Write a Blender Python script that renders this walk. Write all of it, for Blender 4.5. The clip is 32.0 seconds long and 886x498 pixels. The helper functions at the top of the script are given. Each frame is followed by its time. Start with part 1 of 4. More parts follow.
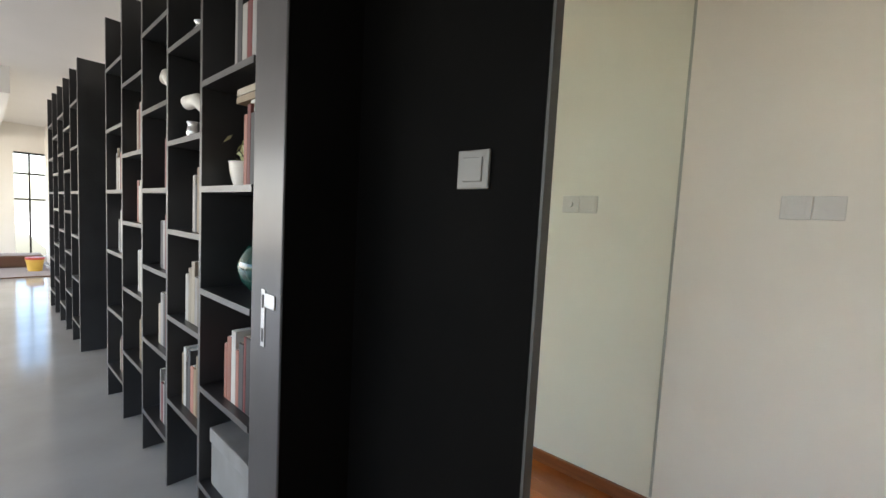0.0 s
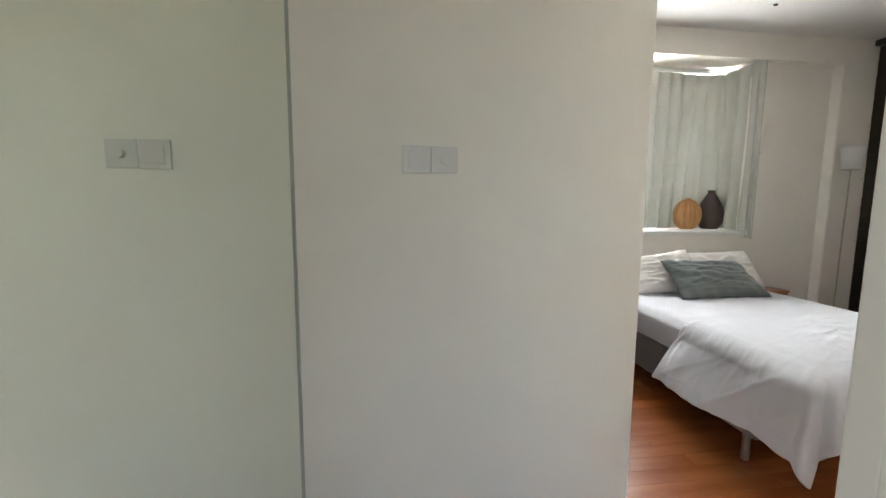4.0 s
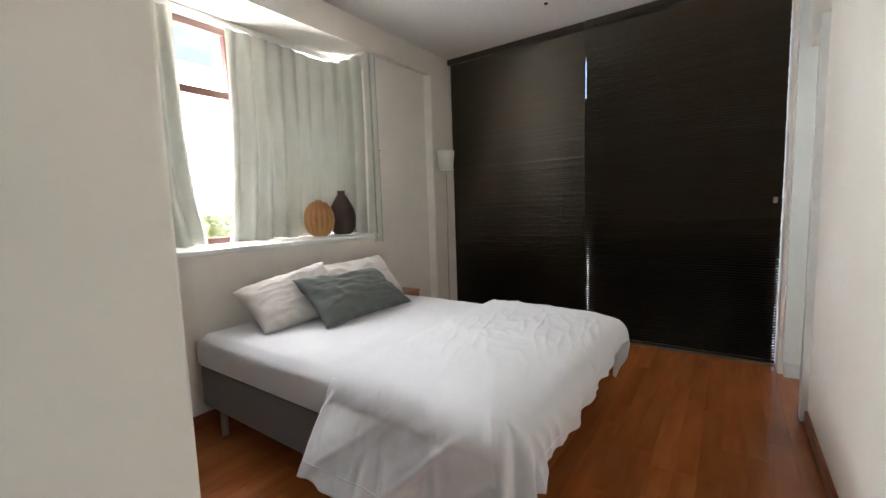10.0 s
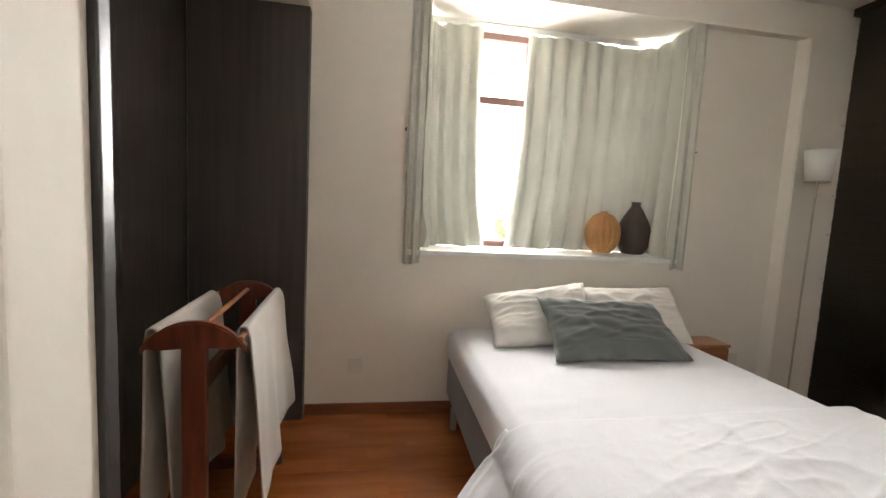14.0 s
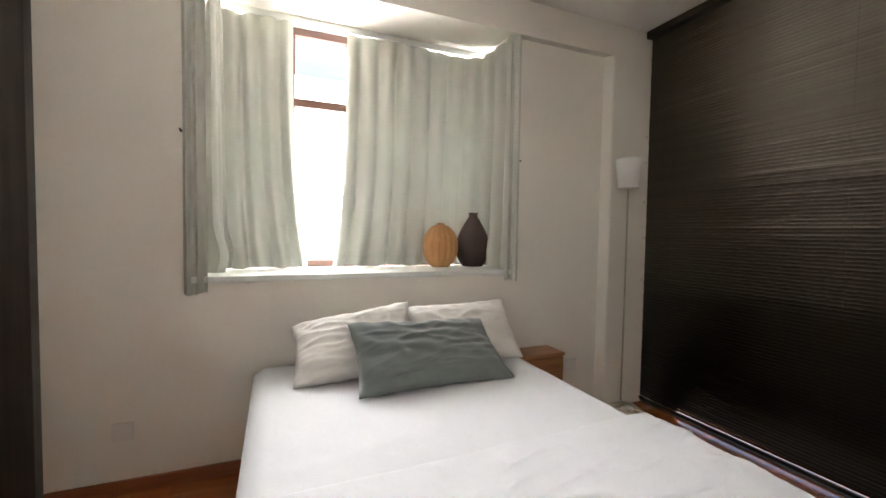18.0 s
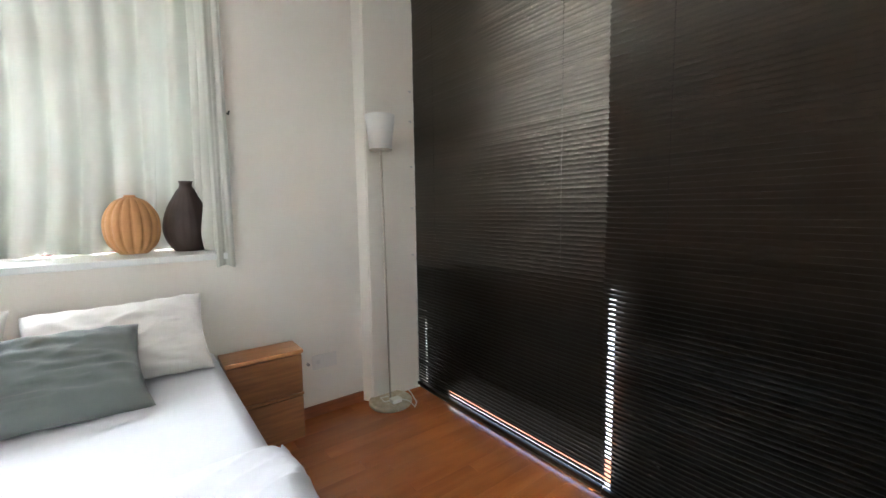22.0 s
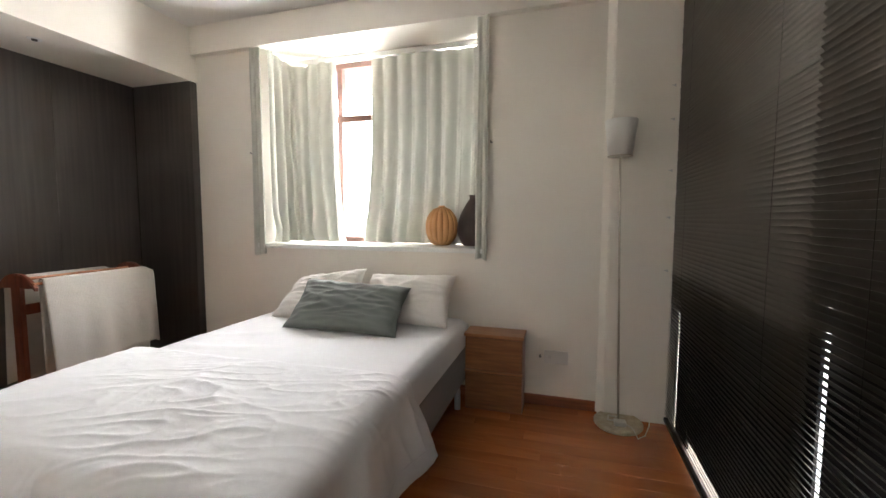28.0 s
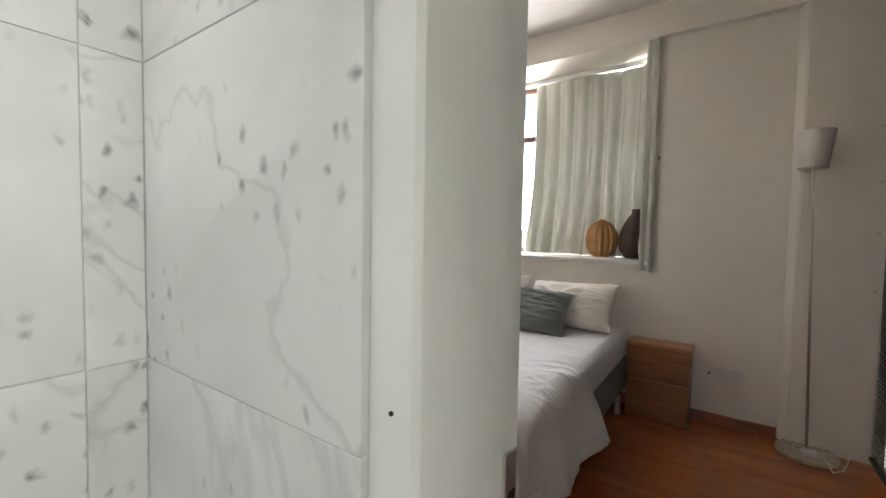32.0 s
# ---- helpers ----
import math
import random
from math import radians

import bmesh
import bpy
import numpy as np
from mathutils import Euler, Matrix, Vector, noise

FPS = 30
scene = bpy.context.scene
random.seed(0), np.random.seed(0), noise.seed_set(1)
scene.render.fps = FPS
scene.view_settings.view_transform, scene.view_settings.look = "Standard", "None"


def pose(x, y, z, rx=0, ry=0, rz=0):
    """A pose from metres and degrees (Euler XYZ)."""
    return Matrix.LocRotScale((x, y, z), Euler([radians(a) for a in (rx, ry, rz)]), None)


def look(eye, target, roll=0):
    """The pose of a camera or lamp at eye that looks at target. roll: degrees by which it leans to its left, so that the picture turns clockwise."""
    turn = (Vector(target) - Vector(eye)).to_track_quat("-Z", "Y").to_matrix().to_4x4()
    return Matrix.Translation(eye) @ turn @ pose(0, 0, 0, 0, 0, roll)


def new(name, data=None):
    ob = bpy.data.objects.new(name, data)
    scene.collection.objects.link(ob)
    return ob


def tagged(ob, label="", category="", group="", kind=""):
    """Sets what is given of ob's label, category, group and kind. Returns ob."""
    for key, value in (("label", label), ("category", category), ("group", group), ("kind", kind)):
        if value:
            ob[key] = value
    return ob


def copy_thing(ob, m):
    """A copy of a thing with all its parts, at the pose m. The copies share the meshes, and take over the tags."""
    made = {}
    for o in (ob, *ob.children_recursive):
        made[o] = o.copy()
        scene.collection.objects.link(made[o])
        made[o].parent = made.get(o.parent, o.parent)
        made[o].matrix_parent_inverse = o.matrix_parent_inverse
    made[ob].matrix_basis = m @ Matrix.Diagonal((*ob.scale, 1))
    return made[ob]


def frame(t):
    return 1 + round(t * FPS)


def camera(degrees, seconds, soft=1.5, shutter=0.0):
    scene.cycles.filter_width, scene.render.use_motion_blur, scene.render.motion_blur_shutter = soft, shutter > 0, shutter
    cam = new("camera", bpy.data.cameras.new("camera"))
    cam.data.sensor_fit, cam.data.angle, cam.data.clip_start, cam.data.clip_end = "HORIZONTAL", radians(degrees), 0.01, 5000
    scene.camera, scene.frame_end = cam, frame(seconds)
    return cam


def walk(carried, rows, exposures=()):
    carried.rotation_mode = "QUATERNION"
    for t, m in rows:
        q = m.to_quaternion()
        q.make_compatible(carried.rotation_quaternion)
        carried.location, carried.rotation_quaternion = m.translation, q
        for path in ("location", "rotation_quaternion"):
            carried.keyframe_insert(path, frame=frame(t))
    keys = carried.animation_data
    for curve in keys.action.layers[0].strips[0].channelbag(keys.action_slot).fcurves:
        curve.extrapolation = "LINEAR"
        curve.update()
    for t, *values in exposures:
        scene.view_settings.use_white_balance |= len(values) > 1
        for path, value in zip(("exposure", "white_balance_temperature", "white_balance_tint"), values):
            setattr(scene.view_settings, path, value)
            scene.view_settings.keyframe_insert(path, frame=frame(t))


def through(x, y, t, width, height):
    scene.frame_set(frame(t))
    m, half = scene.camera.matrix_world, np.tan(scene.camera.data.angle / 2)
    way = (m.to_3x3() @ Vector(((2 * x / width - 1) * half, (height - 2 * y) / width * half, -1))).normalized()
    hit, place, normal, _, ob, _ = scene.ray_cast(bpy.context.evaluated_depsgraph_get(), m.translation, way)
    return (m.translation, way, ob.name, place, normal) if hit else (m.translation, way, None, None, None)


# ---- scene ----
cam = camera(94.6, 32.0)
PATH = [
    (0, (0.095, -0.865, 1.291), (-1.223, 0.632, 1.145), 3.0),
    (0.5, (0.084, -0.845, 1.292), (-1.125, 0.74, 1.138), 2.5),
    (1, (0.062, -0.803, 1.298), (-0.932, 0.925, 1.136), 1.9),
    (1.5, (0.024, -0.744, 1.304), (-0.66, 1.127, 1.125), 1.4),
    (2, (0.005, -0.69, 1.296), (-0.387, 1.261, 1.103), 0.9),
    (2.5, (-0.008, -0.62, 1.284), (-0.167, 1.362, 1.066), 0.8),
    (4.5, (-0.043, -0.098, 1.261), (0.362, 1.846, 1.024), 0.1),
    (5, (0.021, -0.013, 1.251), (0.589, 1.89, 1.018), -0.2),
    (5.5, (0.078, 0.094, 1.238), (0.846, 1.925, 0.999), -0.6),
    (6, (0.13, 0.212, 1.224), (1.108, 1.939, 0.974), -0.9),
    (6.5, (0.156, 0.35, 1.227), (1.331, 1.946, 0.963), -0.9),
    (7, (0.187, 0.397, 1.223), (1.511, 1.874, 0.967), -1.3),
    (7.5, (0.221, 0.402, 1.229), (1.645, 1.784, 0.978), -1.8),
    (8, (0.255, 0.482, 1.216), (1.769, 1.767, 0.976), -2.1),
    (8.5, (0.348, 0.556, 1.211), (1.93, 1.757, 0.979), -2.3),
    (9, (0.459, 0.564, 1.203), (2.073, 1.726, 0.986), -2.2),
    (9.5, (0.564, 0.602, 1.216), (2.195, 1.741, 1.007), -2.1),
    (10, (0.67, 0.619, 1.213), (2.295, 1.767, 1.012), -1.9),
    (10.5, (0.77, 0.619, 1.22), (2.354, 1.82, 1.005), -1.8),
    (11, (0.91, 0.619, 1.253), (2.424, 1.907, 1.031), -1.3),
    (11.5, (1.023, 0.618, 1.269), (2.415, 2.036, 1.044), -0.1),
    (12, (1.099, 0.649, 1.256), (2.305, 2.228, 1.03), 1.1),
    (12.5, (1.161, 0.674, 1.256), (2.147, 2.398, 1.024), 2.2),
    (13, (1.194, 0.665, 1.255), (1.932, 2.509, 1.022), 2.8),
    (13.5, (1.223, 0.668, 1.25), (1.733, 2.59, 1.036), 2.7),
    (14, (1.247, 0.671, 1.255), (1.568, 2.636, 1.068), 3.0),
    (14.5, (1.285, 0.66, 1.255), (1.414, 2.65, 1.105), 2.9),
    (16.5, (1.443, 0.703, 1.268), (1.364, 2.699, 1.169), 1.5),
    (17, (1.519, 0.752, 1.255), (1.687, 2.742, 1.148), 1.2),
    (17.5, (1.689, 0.766, 1.262), (2.178, 2.703, 1.145), 1.2),
    (18, (1.801, 0.812, 1.25), (2.562, 2.66, 1.166), 0.9),
    (18.5, (1.911, 0.81, 1.262), (2.886, 2.55, 1.126), 0.1),
    (19, (2.051, 0.822, 1.23), (3.207, 2.447, 1.074), -1.0),
    (19.5, (2.235, 0.785, 1.224), (3.513, 2.311, 1.056), -1.2),
    (20, (2.4, 0.765, 1.224), (3.793, 2.184, 1.049), -1.2),
    (20.5, (2.5, 0.775, 1.23), (3.985, 2.094, 1.058), -1.0),
    (21, (2.63, 0.8, 1.225), (4.15, 2.085, 1.036), -1.1),
    (21.5, (2.75, 0.79, 1.229), (4.225, 2.12, 1.039), -0.8),
    (22, (2.835, 0.778, 1.223), (4.041, 2.361, 1.024), -0.8),
    (22.5, (3.057, 0.742, 1.207), (3.758, 2.607, 1.036), 0.1),
    (23, (3.149, 0.75, 1.21), (3.38, 2.729, 1.036), 0.0),
    (23.5, (3.244, 0.739, 1.215), (2.985, 2.712, 1.018), 0.4),
    (24, (3.353, 0.732, 1.206), (2.666, 2.601, 1.015), 0.7),
    (24.5, (3.432, 0.769, 1.256), (2.484, 2.522, 1.084), 1.3),
    (26.5, (3.656, 0.616, 1.221), (2.576, 2.291, 1.057), 1.5),
    (27, (3.723, 0.603, 1.229), (2.777, 2.358, 1.077), 0.8),
    (27.5, (3.746, 0.548, 1.211), (2.977, 2.388, 1.062), 0.5),
    (28, (3.734, 0.423, 1.219), (3.165, 2.334, 1.067), 0.2),
    (28.5, (3.704, 0.32, 1.236), (3.352, 2.284, 1.096), 0.1),
    (29, (3.672, 0.202, 1.235), (3.491, 2.19, 1.116), -0.0),
    (29.5, (3.666, 0.108, 1.254), (3.546, 2.102, 1.159), 0.2),
    (30, (3.701, 0.051, 1.251), (3.511, 2.04, 1.162), 0.5),
    (30.5, (3.732, -0.021, 1.252), (3.373, 1.944, 1.159), 0.8),
    (31, (3.721, -0.046, 1.238), (3.134, 1.864, 1.149), 1.0),
    (31.5, (3.723, 0.003, 1.241), (2.851, 1.8, 1.134), 0.8),
    (32, (3.67, 0.007, 1.202), (2.525, 1.644, 1.11), 1.0),
]
EXPOSURE = [
    (0.0, 2.25, 6450, 10), (1.0, 2.45, 6300, 8), (2.0, 2.38, 6250, 8), (2.5, 2.30, 6300, 8), (4.5, 1.83, 6200, 8), (7.0, 1.93, 6250, 10),
    (9.0, 1.74, 6200, 9), (11.0, 1.74, 6450, 10), (12.5, 1.93, 6650, 10), (14.0, 1.93, 6750, 10), (17.5, 1.88, 6550, 10), (19.2, 1.83, 6600, 9),
    (20.0, 2.30, 6400, 8), (21.0, 2.72, 5950, 7), (22.0, 2.74, 5800, 6), (23.0, 2.28, 5900, 7), (24.0, 1.93, 6750, 10), (27.0, 1.91, 6550, 10),
    (28.0, 2.08, 6500, 10), (29.0, 2.11, 6550, 10), (30.0, 2.05, 6450, 10), (31.0, 1.98, 6500, 11), (32.0, 1.72, 6550, 11),
]
walk(cam, [(t, look(eye, target, roll)) for t, eye, target, roll in PATH], EXPOSURE)

# ---- world, sun, lamps, exposure ----
world = bpy.data.worlds.new("sky")
scene.world = world
world.use_nodes = True
wn = world.node_tree
sky = wn.nodes.new("ShaderNodeTexSky")
sky.sky_type = "NISHITA"
sky.sun_disc = False
sky.sun_elevation = radians(71)
sky.sun_rotation = radians(146.3)
wn.links.new(sky.outputs[0], wn.nodes["Background"].inputs[0])
wn.nodes["Background"].inputs[1].default_value = 0.15
sun = new("sun", bpy.data.lights.new("sun", "SUN"))
sun.data.energy, sun.data.angle, sun.data.color = 4.5, radians(0.5), (1, 0.95, 0.88)
sun.matrix_world = look((0, 0, 0), (-0.3, 0.45, -1.6))


def daylight(name, place, target, w, h, power, colour=(1, 1, 1)):
    """An area lamp for the sky's light, at an opening except in the bathroom."""
    ob = new(name, bpy.data.lights.new(name, "AREA"))
    ob.data.shape, ob.data.size, ob.data.size_y = "RECTANGLE", w, h
    ob.data.energy, ob.data.color = power, colour
    ob.matrix_world = look(place, target)
    return ob


daylight("bay_daylight", (2.33, 3.75, 1.74), (2.33, 0.0, 1.45), 1.72, 1.05, 82, (1, 0.985, 0.98))
daylight("living_daylight", (-7.2, -4.45, 1.45), (-7.0, 0, 1.2), 8.0, 1.9, 46, (1, 0.93, 0.88))
daylight("hall_daylight", (0.2, -2.6, 1.5), (0.2, 0, 1.3), 1.2, 2.0, 0.52, (1, 0.96, 0.92))
# added fill lamp before the solid east wall, to brighten the marble
daylight("bath_fill", (4.15, -0.36, 1.75), (3.66, -1.06, 1.55), 0.8, 0.9, 9.0, (0.97, 0.975, 0.955))
scene.view_settings.exposure = 1.75

# ---- materials ----


def nodes_of(name, rough=0.6, metal=0.0):
    m = bpy.data.materials.new(name)
    m.use_nodes = True
    t = m.node_tree
    b = t.nodes["Principled BSDF"]
    b.inputs["Roughness"].default_value = rough
    b.inputs["Metallic"].default_value = metal
    return m, t, b


def surface(name, dark, light, rough=0.6, scale=6.0, stretch=(1, 1, 1), detail=6.0, bump=0.1, fine=90.0, metal=0.0, vary=0.0, contrast=(0.3, 0.7), coat=0.0):
    """A procedural surface: colour at a coarse scale, relief at a fine one, and a tone of its own for each piece."""
    m, t, b = nodes_of(name, rough, metal)
    L = t.links.new
    co = t.nodes.new("ShaderNodeTexCoord")
    mp = t.nodes.new("ShaderNodeMapping")
    mp.inputs["Scale"].default_value = stretch
    L(co.outputs["Object"], mp.inputs[0])
    n1 = t.nodes.new("ShaderNodeTexNoise")
    n1.inputs["Scale"].default_value, n1.inputs["Detail"].default_value = scale, detail
    ramp = t.nodes.new("ShaderNodeValToRGB")
    ramp.color_ramp.elements[0].position, ramp.color_ramp.elements[1].position = contrast
    ramp.color_ramp.elements[0].color, ramp.color_ramp.elements[1].color = (*dark, 1), (*light, 1)
    if vary:
        oi = t.nodes.new("ShaderNodeObjectInfo")
        ad = t.nodes.new("ShaderNodeVectorMath")
        sc = t.nodes.new("ShaderNodeVectorMath")
        sc.operation = "SCALE"
        sc.inputs[0].default_value = (37.0, 19.0, 53.0)
        L(oi.outputs["Random"], sc.inputs["Scale"])
        L(mp.outputs[0], ad.inputs[0])
        L(sc.outputs[0], ad.inputs[1])
        L(ad.outputs[0], n1.inputs["Vector"])
        hv = t.nodes.new("ShaderNodeHueSaturation")
        mr = t.nodes.new("ShaderNodeMapRange")
        mr.inputs["To Min"].default_value, mr.inputs["To Max"].default_value = 1 - vary, 1 + vary
        L(oi.outputs["Random"], mr.inputs["Value"])
        L(mr.outputs[0], hv.inputs["Value"])
        L(ramp.outputs[0], hv.inputs["Color"])
        L(hv.outputs[0], b.inputs["Base Color"])
    else:
        L(mp.outputs[0], n1.inputs["Vector"])
        L(ramp.outputs[0], b.inputs["Base Color"])
    L(n1.outputs[0], ramp.inputs[0])
    if bump:
        n2 = t.nodes.new("ShaderNodeTexNoise")
        n2.inputs["Scale"].default_value = fine
        L(mp.outputs[0], n2.inputs["Vector"])
        bp = t.nodes.new("ShaderNodeBump")
        bp.inputs["Strength"].default_value, bp.inputs["Distance"].default_value = bump, 0.004
        L(n2.outputs[0], bp.inputs["Height"])
        L(bp.outputs[0], b.inputs["Normal"])
    b.inputs["Coat Weight"].default_value = coat
    return m


def fabric(name, colour, weave=420.0, rough=0.9, sheen=0.3, through=0.0, bump=0.25):
    m, t, b = nodes_of(name, rough)
    L = t.links.new
    co = t.nodes.new("ShaderNodeTexCoord")
    n1 = t.nodes.new("ShaderNodeTexNoise")
    n1.inputs["Scale"].default_value = 4.0
    L(co.outputs["Object"], n1.inputs["Vector"])
    ramp = t.nodes.new("ShaderNodeValToRGB")
    ramp.color_ramp.elements[0].color = (*[c * 0.93 for c in colour], 1)
    ramp.color_ramp.elements[1].color = (*[min(1, c * 1.04) for c in colour], 1)
    L(n1.outputs[0], ramp.inputs[0])
    L(ramp.outputs[0], b.inputs["Base Color"])
    wv = t.nodes.new("ShaderNodeTexNoise")
    wv.inputs["Scale"].default_value = weave
    L(co.outputs["Object"], wv.inputs["Vector"])
    n3 = t.nodes.new("ShaderNodeTexNoise")
    n3.inputs["Scale"].default_value, n3.inputs["Detail"].default_value = 22.0, 4.0
    L(co.outputs["Object"], n3.inputs["Vector"])
    ml = t.nodes.new("ShaderNodeMath")
    ml.operation = "MULTIPLY_ADD"
    ml.inputs[1].default_value = 0.25
    L(wv.outputs[0], ml.inputs[0])
    L(n3.outputs[0], ml.inputs[2])
    bp = t.nodes.new("ShaderNodeBump")
    bp.inputs["Strength"].default_value, bp.inputs["Distance"].default_value = bump, 0.006
    L(ml.outputs[0], bp.inputs["Height"])
    L(bp.outputs[0], b.inputs["Normal"])
    b.inputs["Sheen Weight"].default_value = sheen
    b.inputs["Specular IOR Level"].default_value = 0.2
    if through:
        tr = t.nodes.new("ShaderNodeBsdfTranslucent")
        L(ramp.outputs[0], tr.inputs["Color"])
        mx = t.nodes.new("ShaderNodeMixShader")
        mx.inputs[0].default_value = through
        L(b.outputs[0], mx.inputs[1])
        L(tr.outputs[0], mx.inputs[2])
        L(mx.outputs[0], t.nodes["Material Output"].inputs[0])
    return m


def waffle(name, colour):
    """Cotton woven in small sunken squares."""
    m = fabric(name, colour, 160, bump=0.5)
    t = m.node_tree
    L = t.links.new
    co = t.nodes.new("ShaderNodeTexCoord")
    total = None
    for axis in ("Y", "Z"):
        w = t.nodes.new("ShaderNodeTexWave")
        w.bands_direction = axis
        w.inputs["Scale"].default_value, w.inputs["Distortion"].default_value = 38.0, 1.5
        L(co.outputs["Object"], w.inputs["Vector"])
        if total is None:
            total = w.outputs["Fac"]
        else:
            mx = t.nodes.new("ShaderNodeMath")
            mx.operation = "MAXIMUM"
            L(total, mx.inputs[0])
            L(w.outputs["Fac"], mx.inputs[1])
            total = mx.outputs[0]
    bp = t.nodes.new("ShaderNodeBump")
    bp.inputs["Strength"].default_value, bp.inputs["Distance"].default_value = 0.22, 0.004
    L(total, bp.inputs["Height"])
    L(t.nodes["Bump"].outputs[0], bp.inputs["Normal"])
    L(bp.outputs[0], t.nodes["Principled BSDF"].inputs["Normal"])
    return m


def marble(name):
    m, t, b = nodes_of(name, 0.12)
    L = t.links.new
    co = t.nodes.new("ShaderNodeTexCoord")
    oi = t.nodes.new("ShaderNodeObjectInfo")
    sc = t.nodes.new("ShaderNodeVectorMath")
    sc.operation = "SCALE"
    sc.inputs[0].default_value = (3.0, 7.0, 5.0)
    L(oi.outputs["Random"], sc.inputs["Scale"])
    ad = t.nodes.new("ShaderNodeVectorMath")
    L(co.outputs["Object"], ad.inputs[0])
    L(sc.outputs[0], ad.inputs[1])
    soft = t.nodes.new("ShaderNodeTexNoise")
    soft.inputs["Scale"].default_value, soft.inputs["Detail"].default_value, soft.inputs["Distortion"].default_value = 5.0, 5.0, 0.6
    L(ad.outputs[0], soft.inputs["Vector"])
    r1 = t.nodes.new("ShaderNodeValToRGB")
    r1.color_ramp.elements[0].position, r1.color_ramp.elements[1].position = 0.3, 0.72
    r1.color_ramp.elements[0].color, r1.color_ramp.elements[1].color = (0.60, 0.62, 0.605, 1), (0.76, 0.77, 0.755, 1)
    L(soft.outputs[0], r1.inputs[0])
    vein = t.nodes.new("ShaderNodeTexNoise")
    vein.inputs["Scale"].default_value, vein.inputs["Detail"].default_value, vein.inputs["Distortion"].default_value = 2.2, 8.0, 0.9
    L(ad.outputs[0], vein.inputs["Vector"])
    r2 = t.nodes.new("ShaderNodeValToRGB")
    e = r2.color_ramp.elements
    e[0].position, e[1].position = 0.488, 0.512
    e[0].color, e[1].color = (1, 1, 1, 1), (1, 1, 1, 1)
    mid = e.new(0.5)
    mid.color = (0.50, 0.52, 0.515, 1)
    L(vein.outputs[0], r2.inputs[0])
    sep = t.nodes.new("ShaderNodeSeparateXYZ")
    L(ad.outputs[0], sep.inputs[0])
    run = t.nodes.new("ShaderNodeMath")
    L(sep.outputs["X"], run.inputs[0])
    L(sep.outputs["Y"], run.inputs[1])
    com = t.nodes.new("ShaderNodeCombineXYZ")
    L(run.outputs[0], com.inputs["X"])
    L(sep.outputs["Z"], com.inputs["Y"])
    wob = t.nodes.new("ShaderNodeTexNoise")
    wob.inputs["Scale"].default_value, wob.inputs["Detail"].default_value = 26.0, 4.0
    L(ad.outputs[0], wob.inputs["Vector"])
    wsc = t.nodes.new("ShaderNodeVectorMath")
    wsc.operation = "SCALE"
    wsc.inputs["Scale"].default_value = 0.04
    L(wob.outputs["Color"], wsc.inputs[0])
    wad = t.nodes.new("ShaderNodeVectorMath")
    L(com.outputs[0], wad.inputs[0])
    L(wsc.outputs[0], wad.inputs[1])
    mp = t.nodes.new("ShaderNodeMapping")
    mp.inputs["Rotation"].default_value = (0, 0, 0.55)
    mp.inputs["Scale"].default_value = (1.0, 0.72, 1.0)
    L(wad.outputs[0], mp.inputs[0])
    fleck = t.nodes.new("ShaderNodeTexVoronoi")
    fleck.voronoi_dimensions = "2D"
    fleck.inputs["Scale"].default_value = 33.0
    L(mp.outputs[0], fleck.inputs["Vector"])
    r3 = t.nodes.new("ShaderNodeValToRGB")
    r3.color_ramp.elements[0].position, r3.color_ramp.elements[1].position = 0.02, 0.20
    r3.color_ramp.elements[0].color, r3.color_ramp.elements[1].color = (0.36, 0.385, 0.38, 1), (1, 1, 1, 1)
    L(fleck.outputs["Distance"], r3.inputs[0])
    mask = t.nodes.new("ShaderNodeTexNoise")
    mask.inputs["Scale"].default_value = 7.0
    L(ad.outputs[0], mask.inputs["Vector"])
    r4 = t.nodes.new("ShaderNodeValToRGB")
    r4.color_ramp.elements[0].position, r4.color_ramp.elements[1].position = 0.48, 0.66
    L(mask.outputs[0], r4.inputs[0])
    m1 = t.nodes.new("ShaderNodeMix")
    m1.data_type, m1.blend_type = "RGBA", "MULTIPLY"
    m1.inputs[0].default_value = 0.3
    L(r1.outputs[0], m1.inputs[6])
    L(r2.outputs[0], m1.inputs[7])
    m2 = t.nodes.new("ShaderNodeMix")
    m2.data_type, m2.blend_type = "RGBA", "MULTIPLY"
    L(r4.outputs[0], m2.inputs[0])
    L(m1.outputs[2], m2.inputs[6])
    L(r3.outputs[0], m2.inputs[7])
    L(m2.outputs[2], b.inputs["Base Color"])
    return m


def clear_glass(name):
    m = bpy.data.materials.new(name)
    m.use_nodes = True
    t = m.node_tree
    t.nodes.remove(t.nodes["Principled BSDF"])
    g = t.nodes.new("ShaderNodeBsdfGlass")
    g.inputs["Roughness"].default_value, g.inputs["IOR"].default_value = 0.0, 1.45
    t.links.new(g.outputs[0], t.nodes["Material Output"].inputs[0])
    return m


